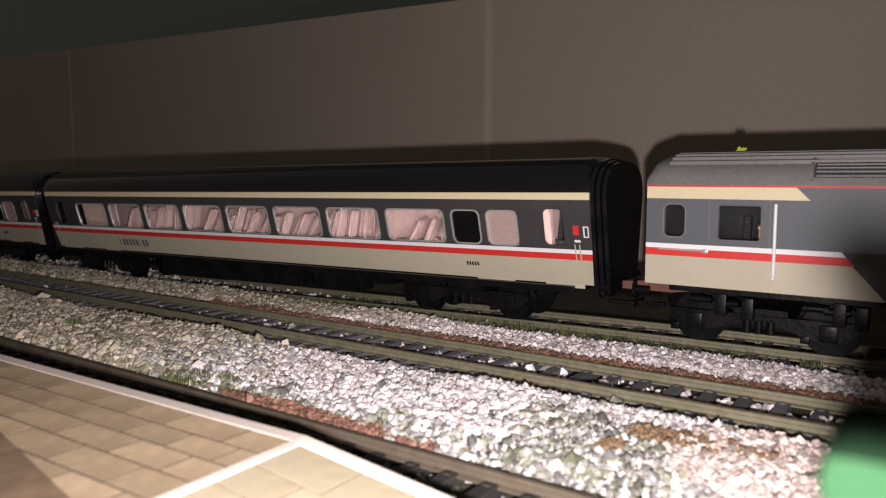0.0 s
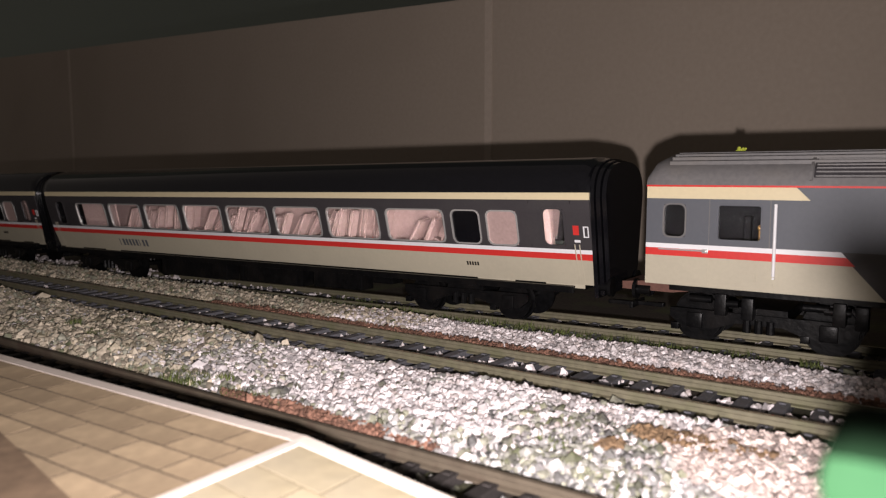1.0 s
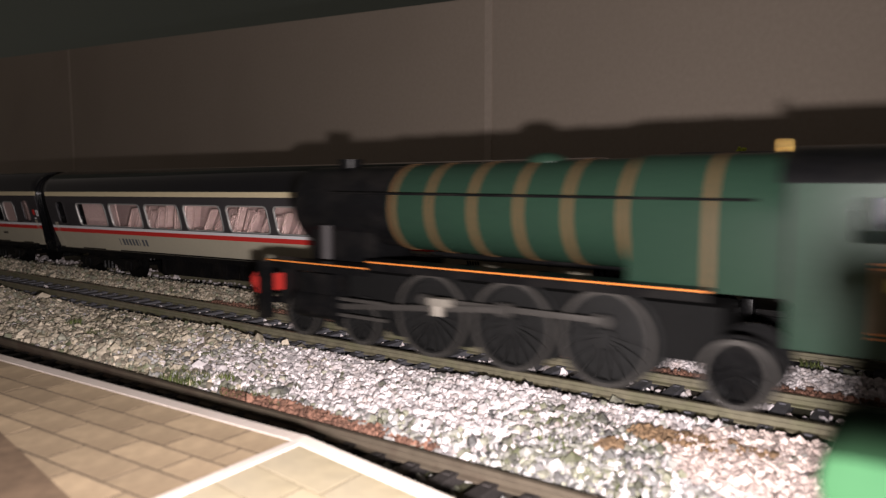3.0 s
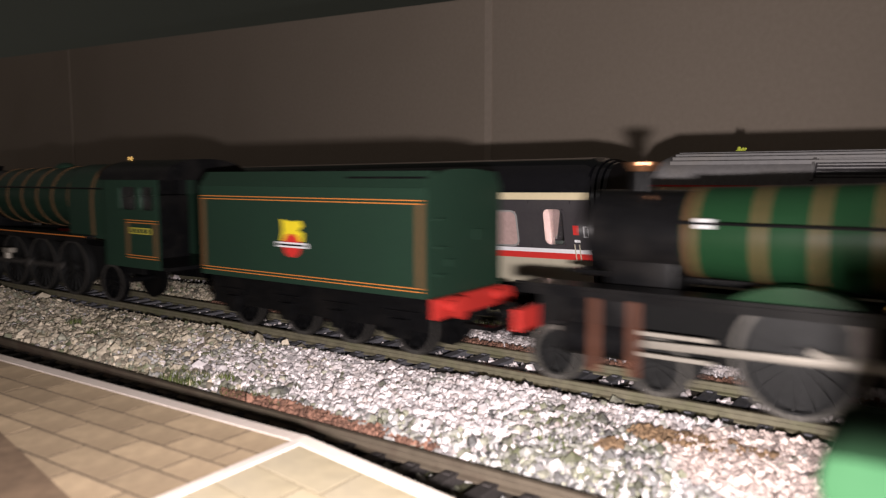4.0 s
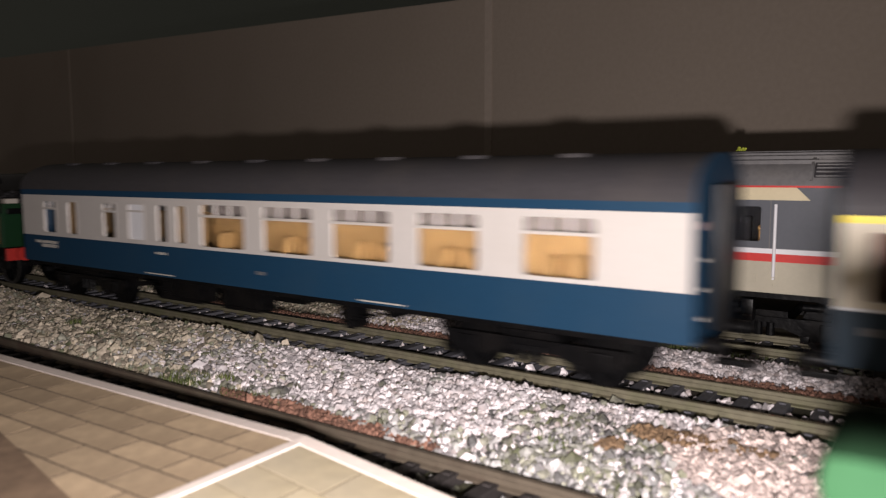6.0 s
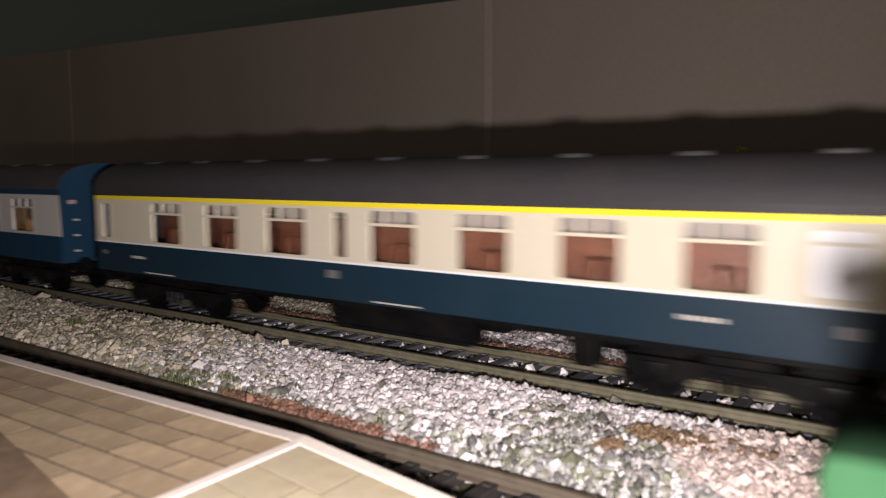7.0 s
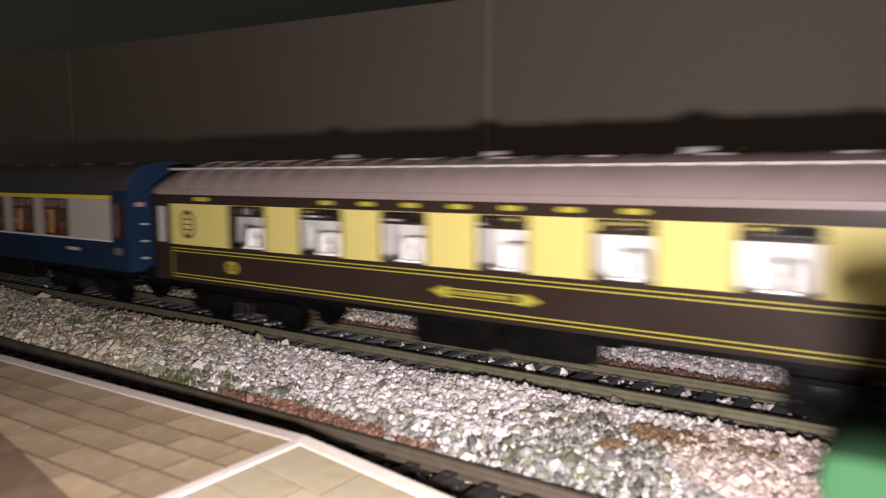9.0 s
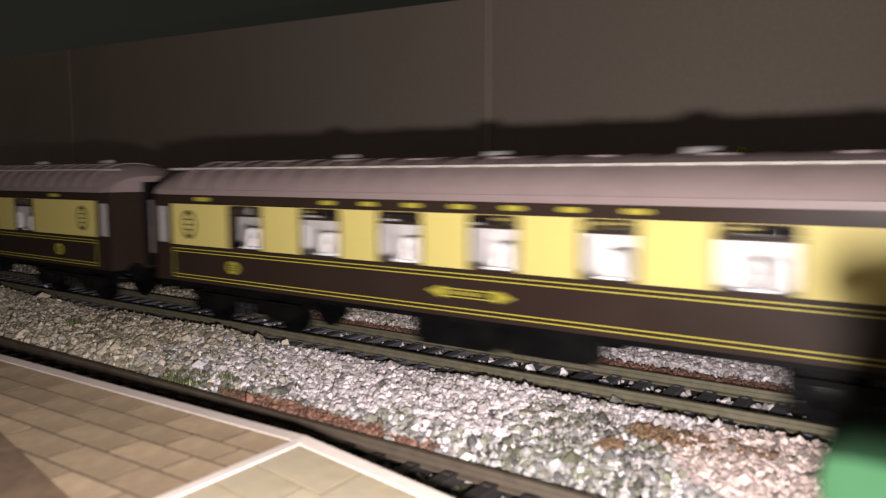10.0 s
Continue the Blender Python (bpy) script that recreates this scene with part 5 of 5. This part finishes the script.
def loco_two():
    c = thing("steam_locomotive", "mid-green steam locomotive with copper-capped chimney and brass safety valve cover", "locomotive", "steam locomotives")
    bm = boiler_barrel(B(), 17, 38.5, 9.4, 9.4, 34.6)
    box(bm, 21, 36, -7, 7, 20, 30, 0.5)
    part("smokebox", bm, M["black"], c, smooth=40)
    bm = cyl(B(), (16.2, 0, 34.6), 8.0, 1.6, "X", 32, r2=7.2)
    part("smokebox_door", bm, M["black"], c, smooth=40)
    part("boiler", boiler_barrel(B(), 38.5, 88, 9.6, 11.2, 35.0), M["bright_green"], c, smooth=40)
    pr = arch(11.6, 33, 47.0, 3.0) + [(-12.2, 24), (12.2, 24)]
    part("firebox", prism(B(), pr, 88, 121), M["bright_green"], c, smooth=30)
    for x, r in ((39.6, 9.85), (53, 10.25), (63.6, 10.6), (74, 10.95), (86.6, 11.35)):
        part("boiler_band", hoop(B(), x, r, 35.0, 1.5), M["band"], c, "brown lined boiler band", smooth=40)
    bm = cyl(B(), (26, 0, 45.5), 2.5, 5.0, "Z", 20, r2=2.2)
    ch = part("chimney", bm, M["black"], c, smooth=40)
    bm = cyl(B(), (26, 0, 48.8), 2.3, 1.4, "Z", 20, r2=3.1)
    cyl(bm, (26, 0, 49.8), 3.2, 0.7, "Z", 20)
    part("chimney_cap", bm, M["copper"], ch, "polished copper chimney cap", smooth=40)
    bm = cyl(B(), (81, 0, 47.6), 2.9, 4.0, "Z", 20, r2=1.8)
    cyl(bm, (81, 0, 49.9), 2.2, 0.8, "Z", 20)
    part("safety_valve_cover", bm, M["brass"], c, "polished brass safety valve cover", smooth=40)
    for s in (-1, 1):
        ya, yb = sorted((s * 10.0, s * 17.3))
        bm = B()
        box(bm, 4, 122, ya, yb, 22.6, 23.5, 0.1)
        box(bm, 4, 122, *sorted((s * 16.8, s * 17.3)), 21.0, 22.6)
        part("running_plate", bm, M["black"], c)
        for x0, x1, zt in ((50, 72, 26.6), (76.5, 100.8, 28.8), (106, 121, 28.0)):
            n = 12
            pts = [(x0 + (x1 - x0) * i / n, 23.5 + (zt - 23.5) * math.sin(math.pi * i / n) ** 0.7) for i in range(n + 1)]
            sp = part("splasher", prism(B(), pts, *sorted((s * 10.5, s * 15.6)), "Y"), M["bright_green"], c)
            bm = B()
            for (a, b), (a2, b2) in zip(pts, pts[1:]):
                prism(bm, [(a, b), (a2, b2), (a2, b2 + 0.9), (a, b + 0.9)], *sorted((s * 15.2, s * 15.9)), "Y")
            if zt > 28.5:
                part("splasher_beading", bm, M["brass"], sp, "curved brass beading and nameplate")
            else:
                bm.free()
        bm = cyl(B(), (78, s * 11.8, 37.6), 0.3, 78, "X", 8)
        part("handrail", bm, M["black"], c, smooth=40)
        for x, z in ((43, 37.5), (116, 38.0)):
            bm = B()
            box(bm, x - 1.3, x + 1.3, *sorted((s * 10.4, s * 11.9)), z - 1.0, z + 1.1, 0.2)
            part("label_card", bm, M["white"], c, "small pale card with a pinkish print")
        for x in (96, 104):
            bm = B()
            box(bm, x - 1.4, x + 1.4, *sorted((s * 11.2, s * 12.5)), 37.5, 41.0, 0.3)
            part("washout_plug", bm, M["bright_green"], c)
        hole = (126.5, 136, 35.0, 41.5)
        bm = cut_band(B(), 121.4, 138.6, 17.4, 43.5, *sorted((s * 16.4, s * 17.2)), [hole])
        part("cab_side", bm, M["bright_green"], c)
        bm = B()
        box(bm, 124.5, 134.5, *sorted((s * 17.15, s * 17.4)), 25.2, 28.4, 0.1)
        n = part("number_plate", bm, M["brass"], c, "brass cab number plate")
        bm = B()
        box(bm, 125.3, 133.7, *sorted((s * 17.15, s * 17.5)), 25.8, 27.8)
        part("number_bar", bm, M["black"], n)
        bm = B()
        box(bm, 127.0, 132.5, *sorted((s * 17.15, s * 17.35)), 28.9, 30.3)
        part("route_disc", bm, M["overall_blue"], c, "small blue route marking")
        bm = B()
        box(bm, 21.4, 23.6, *sorted((s * 16.6, s * 17.3)), 5.5, 21.5, 0.15)
        box(bm, 30.0, 32.2, *sorted((s * 16.6, s * 17.3)), 5.5, 21.5, 0.15)
        part("front_step", bm, M["wood"], c, "brownish side bracket below the running plate")
        for x in (72.0, 99.0):
            bm = B()
            box(bm, x - 1.6, x + 1.6, *sorted((s * 11.2, s * 11.7)), 13.0, 20.5, 0.1)
            part("splash_plate", bm, M["grey_interior"], c, "pale grey plate between the wheels")
        bm = B()
        box(bm, 124, 134, *sorted((s * 14.5, s * 16.8)), 8.0, 17.0, 0.3)
        part("cab_step", bm, M["black"], c)
    lining_rect(c, 122.0, 138.0, 18.4, 32.6, 17.2, M["orange"])
    bm = roof(B(), 121, 148, 17.4, 43.2, 51.4, 0, 2.2)
    part("cab_roof", bm, M["black"], c, smooth=30)
    bm = B()
    box(bm, 121, 122.2, -16.3, 16.3, 23.5, 44)
    box(bm, 121, 147, -16.3, 16.3, 16.4, 17.6)
    part("cab_front", bm, M["bright_green"], c)
    bm = B()
    box(bm, 123, 127, -10, 10, 18, 38, 0.5)
    part("backhead", bm, M["black"], c)
    for s in (-1, 1):
        bm = B()
        box(bm, 138.8, 144.0, *sorted((s * 15.4, s * 16.2)), 10.0, 33.5, 0.2)
        part("cab_door", bm, M["black"], c)
    running_gear(c, (61.0, 88.5, 116.0), 12.0, (10.0, 34.0), 6.4, 22, 18, crank=4.4, tyre=M["tyre"])
    buffers(c, 3, -1, M["buffer_red"], 14.4, head=M["black"])
    MOVING.append((c, -471.5))
    # painted crew figures, plain shapes
    for k, (x, y, turn) in enumerate(((133.0, -9.0, 0), (136.5, 4.0, 30))):
        bm = cyl(B(), (0, 0, 8.5), 2.7, 17, "Z", 14, r2=2.2)
        cyl(bm, (0, 0, 19.0), 2.9, 6.5, "Z", 14, r2=2.2)
        ball(bm, (0, 0, 24.0), 1.7, 1, 1, 1.15)
        f = part("crew_figure", bm, M["black"], smooth=50)
        f.data.materials.append(M["overall_blue"])
        f.data.materials.append(M["skin"])
        for q in f.data.polygons:
            q.material_index = 0 if q.center.z < 0.0165 else 1 if q.center.z < 0.0224 else 2
        tagged(f, "plain crew figure in blue and black on the footplate", "figure", "crew figures")
        MOVING.append((f, -471.5 + x, y, 17.6))


def tender_two():
    L = 77.5
    c = thing("tender", "mid-green tender with flared coal rail, orange lining and crest", "tender", "locomotive tenders")
    for s in (-1, 1):
        bm = B()
        box(bm, 0, L, *sorted((s * 16.6, s * 17.6)), 17.0, 31.5, 0.2)
        part("side_panel", bm, M["bright_green"], c)
        bm = prism(B(), [(0, 31.5), (65, 31.5), (64.4, 34.5), (63, 37), (60.5, 38.4), (0, 38.4)], *sorted((s * 16.7, s * 17.5)), "Y")
        part("coal_rail", bm, M["bright_green"], c)
        bm = prism(B(), [(s * 16.6, 38.2), (s * 17.5, 38.2), (s * 18.4, 39.4), (s * 17.8, 39.6)], 0, 60.5)
        part("side_flare", bm, M["bright_green"], c)
    lining_rect(c, 0.6, L - 0.8, 18.6, 30.0, 17.6, M["orange"])
    bm = B()
    box(bm, L - 1.0, L, -16.6, 16.6, 17, 35.5, 0.2)
    part("rear_panel", bm, M["bright_green"], c)
    bm = B()
    box(bm, 0.5, L - 1, -16.6, 16.6, 16.8, 31.3)
    box(bm, 66, 78, -15, 15, 31, 33.5, 0.4)
    part("tank", bm, M["black"], c)
    for y in (-11, -3):
        bm = B()
        box(bm, 70, 74.5, y - 2.5, y + 2.5, 33.5, 37.5, 0.4)
        part("tool_box", bm, M["stone_grey"], c, "pale grey box on the tank top")
    coal_heap(c, 8, 64, 13.5, 36.5, 23)
    emblem(c, 37.5, 24.3, 17.6, False)
    tender_base(c, L, (12, 40, 67), 8.0)
    MOVING.append((c, -325.5))


# ---- the place
ground()
track("track_near", lambda x: -72.3, -420, 130, M["dark_rail"], "dark rusty model railway track beside the platform", wood="dark_sleeper")
track("track_middle", lambda x: 0.0, -620, 130, M["rail"], "weathered olive-grey model railway track on black sleepers")
track("track_far", far_centre, -620, 130, M["rail"], "weathered model railway track under the standing train", far_dip)
platform()
backscene()
stones("ballast", 62000, bank_part(0), M["stone"], 0.57, "loose pale pinkish-white stone ballast between the tracks", 1, heap=bank)
stones("mossy_ballast", 62000, bank_part(1), M["moss_stone"], 0.66, "dark greenish stones mixed into the ballast bank", 1, heap=bank)
stones("dull_ballast", 62000, bank_part(2), M["dull_stone"], 0.74, "dull brownish-grey stones far along the ballast bank", 1, heap=bank)
stones("grey_ballast", 62000, bank_part(3), M["grey_stone"], 0.68, "mid-grey stones mixed into the ballast bank", 1, heap=bank)
stones("ballast", 13000, strip(-95, 110, 16.5, 40.5), M["stone"], 0.52, "loose pale stone ballast in front of the far track", 2, heap=low_bank)
stones("dull_ballast", 12000, strip(-420, -60, 17, 44), M["dull_stone"], 0.7, "dull brownish stones in front of the far track", 23, heap=low_bank)
stones("mossy_ballast", 9000, mossy_far, M["moss_stone"], 0.7, "dark greenish-grey stones in front of the far track", 22, dz=-3.2, heap=low_bank)
stones("ballast", 1500, strip(-260, 110, -7.6, 7.6), M["stone"], 0.72, "scattered stones between the sleepers of the middle track", 3, dz=-3.5)
stones("ballast", 900, strip(-300, 110, -80, -64.5), M["grey_stone"], 0.8, "scattered dark stones between the sleepers of the near track", 4, dz=-4.3)
stones("ballast", 1300, strip(-420, 110, 50, 72), M["stone"], 0.8, "scattered stones under the standing train", 5, dz=-4.2)
stones("red_ballast", 4200, strip(-150, 110, 10.6, 16.0), M["red_grit"], 0.42, "fine red-brown grit along the rail", 6, dz=-1.1)
stones("red_ballast", 1900, far_blob(-22, -58.6, 30, 2.6), M["red_grit"], 0.6, "fine red-brown grit beside the near rail", 7, dz=-1.5)
stones("brown_scatter", 1100, far_blob(45, -33, 13, 3.5), M["brown"], 0.5, "orange-brown scatter on the ballast", 8, dz=-0.3)
stones("brown_scatter", 260, far_blob(33.5, -44, 2.0, 2.6), M["brown"], 0.7, "dark brown clump on the ballast", 9, dz=0.2)
stones("pink_ballast", 6500, far_blob(58, -36, 17, 15), M["pink_stone"], 0.54, "pinkish pale stones at the end of the bank", 10, dz=-0.4)
for i, (x, y, z, r, n) in enumerate(((-127, -45, -0.4, 5, 260), (-69, -56, -1.6, 8, 330), (-48, -57, -1.8, 6, 240), (-58, -53, -0.6, 3, 60), (-32, -58, -2.0, 5, 110), (-150, -40, -0.2, 4, 60),
                                     (-20, -59, -2.6, 6, 90), (20, 43, -2.4, 5, 90), (52, 44, -2.0, 3, 70), (40, -55, -1.6, 8, 90), (24, -48, 0.0, 4, 50), (-110, 45, -2.4, 16, 220), (-60, 44, -2.4, 14, 200),
                                     (-25, 45, -2.4, 9, 140), (2, 45, -2.4, 8, 120), (34, 45, -2.4, 8, 90), (-85, 42, -2.0, 12, 160), (-40, 42.5, -2.0, 12, 180), (-10, 42.5, -2.2, 10, 150), (16, 42.5, -2.2, 9, 120))):
    grass_tuft(x, y, z, r, n, 40 + i)

bm = B()
box(bm, 76.4, 99.7, -125.8, -117.3, -6.4, 32.4, 2.4)
crate = thing("plastic_box", "dull green moulded plastic box with a lid beside the track", "box")
part("body", bm, M["green_plastic"], crate, smooth=40)
bm = B()
box(bm, 75.9, 100.2, -126.3, -116.8, 32.2, 35.4, 1.4)
part("lid", bm, M["green_plastic"], crate, smooth=40)

# ---- the standing train
first = pose(-0.31103, 0.05026, -0.00327, 0, -0.611, 1.561)
longer = Matrix.Diagonal((1.022, 1, 1, 1))
intercity_coach("black-roofed grey and beige coach, red and white stripes, pink seats", first @ longer)
intercity_coach("second grey and beige coach coupled behind, mostly in the dark", first @ pose(-0.3245, 0.0015, 0, 0, 0, 0.8) @ longer)
power_car(pose(0.0083, 0.0605, 0))

# ---- the moving train
loco_one()
tender_one()
loco_two()
tender_two()
big = lambda xs: [(a - 0.4, b + 0.4, 25.0, 38.3, "big") for a, b in xs]
small = lambda xs, st="small": [(a, b, 25.4, 37.6, st) for a, b in xs]
X0 = -227.0
mark1("passenger_coach", "white and mid-blue buffet coach with grey roof and tan interior", X0, 266.0, M["rail_blue"], M["off_white"], M["rail_blue"], None,
      sorted(small([(17.0, 26.0), (58.5, 66.5)], "vent") + small([(34.5, 41.0), (91.0, 96.8), (101.4, 106.4)]) + small([(74.4, 83.6)], "blind")
             + big([(114.5, 134.3), (143.2, 162.4), (170.8, 190.0), (199.5, 216.5), (229.0, 245.5)])), M["mid_roof"], M["off_white"], M["tan"], lining=M["tan"],
      marks={"notices": [(140, 143, 18.2, 19.2)], "boxes": [(84, 106), (117, 134.5), (169.5, 173.5)], "steps": [84.0, 180.0], "numbers": [(9.7, 27.5, 19.6, 22.2), (90.0, 97.0, 21.2, 22.0)]})
mark1("passenger_coach", "cream and navy first-class coach with yellow cantrail line and brown seats", 64.4, 258.0, M["navy"], M["ivory"], M["navy"], M["yellow"],
      sorted(small([(4.5, 9.3), (117.0, 121.6), (248.5, 252.6)]) + small([(233.0, 242.5)], "blind")
             + big([(34.8, 49.5), (62.9, 77.2), (90.9, 105.9), (130.1, 144.2), (157.6, 170.6), (184.0, 197.2), (210.8, 223.7)])), M["dark_roof"], M["ivory"], M["wood"], line=M["white"],
      marks={"notices": [(114.6, 118.6, 19.6, 21.8), (4.0, 6.6, 19.6, 21.0), (238, 242, 18.6, 20.8)], "boxes": [(112, 158), (184.5, 190.5)], "steps": [131.0, 30.0], "numbers": [(210.0, 219.5, 19.0, 20.0), (22.0, 30.0, 19.0, 19.9)]})
k = 0.981
mark1("passenger_coach", "pale grey and royal blue coach with yellow cantrail line", 344.0, 253.0, M["royal"], M["stone_grey"], M["royal"], M["yellow"],
      small([(2.6, 7.2), (245.8, 250.4)]) + big([(10 + (a - 332.2) * k, 10 + (b - 332.2) * k) for a, b in ((362.2, 380), (389.9, 408.4), (417.5, 435), (446.2, 462.4), (471.4, 487.9), (497.1, 513.3), (522.6, 539.7))]),
      M["mid_roof"], M["wood"], M["wood"], curtains=True, blue_ends=10.0, line=M["white"], lining=M["orange_wood"],
      marks={"notices": [(244.5, 249.0, 19.4, 22.0), (3.5, 8.0, 19.4, 22.0)], "boxes": [(84, 112), (124, 173)], "steps": [121.0, 40.0], "numbers": [(212.5, 222.5, 19.6, 20.8), (124.0, 138.0, 15.6, 16.4)]})
pullman("umber and cream parlour coach, gold lining and pinkish-grey roof", 613.0,
        [(38.2, 54.0), (68.6, 84.2), (98.0, 112.2), (127.0, 140.4), (155.6, 169.0), (184.6, 199.2)], (114.0, 143.5))
pullman("umber and cream parlour coach with a shorter gold nameplate", 894.0,
        [(37.6, 52.0), (68.3, 82.9), (96.6, 110.2), (124.3, 137.4), (152.5, 165.0), (180.2, 194.9), (211.0, 225.5)], (112.5, 136.0))

# how far the train has run to the left, in millimetres
RUN = [(0.0, -1297.5), (0.5, -1198.1), (1.0, -1098.7), (1.5, -999.2), (2.0, -899.8), (2.5, -795.5), (3.0, -692.1), (3.5, -581.7), (4.0, -467.7), (4.5, -351.0),
       (5.0, -233.4), (5.5, -116.4), (6.0, 0.0), (6.5, 117.4), (7.0, 237.5), (7.5, 361.5), (8.0, 498.0), (8.5, 622.0), (9.0, 750.4), (9.5, 885.2), (10.0, 1030.9)]


def run(t):
    return float(np.interp(t, [r[0] for r in RUN], [r[1] for r in RUN]))


def motions():
    for ob, X, *yz in MOVING:
        y, z = yz if yz else (0.0, 0.0)
        walk(ob, [(t, pose((X - s) * MM, y * MM, z * MM)) for t, s in RUN])
    ticks = [i / FPS for i in range(10 * FPS + 1)]
    for ob, x, y, z, r in ROLLING:
        step = 1 if r < 9 else 2
        walk(ob, [(t, pose(x * MM, y * MM, z * MM, 0, -math.degrees(run(t) / r), 0)) for t in ticks[::step]])
    for ob, x, crank, r, ln in RODS:
        rows = []
        for t in ticks:
            a = -run(t) / r
            px, pz = crank * math.sin(a), crank * math.cos(a)
            lean = math.degrees(math.asin(pz / ln)) if ln else 0.0
            rows.append((t, pose((x + px) * MM, 0, (r + pz) * MM, 0, -lean, 0)))
        walk(ob, rows)


motions()
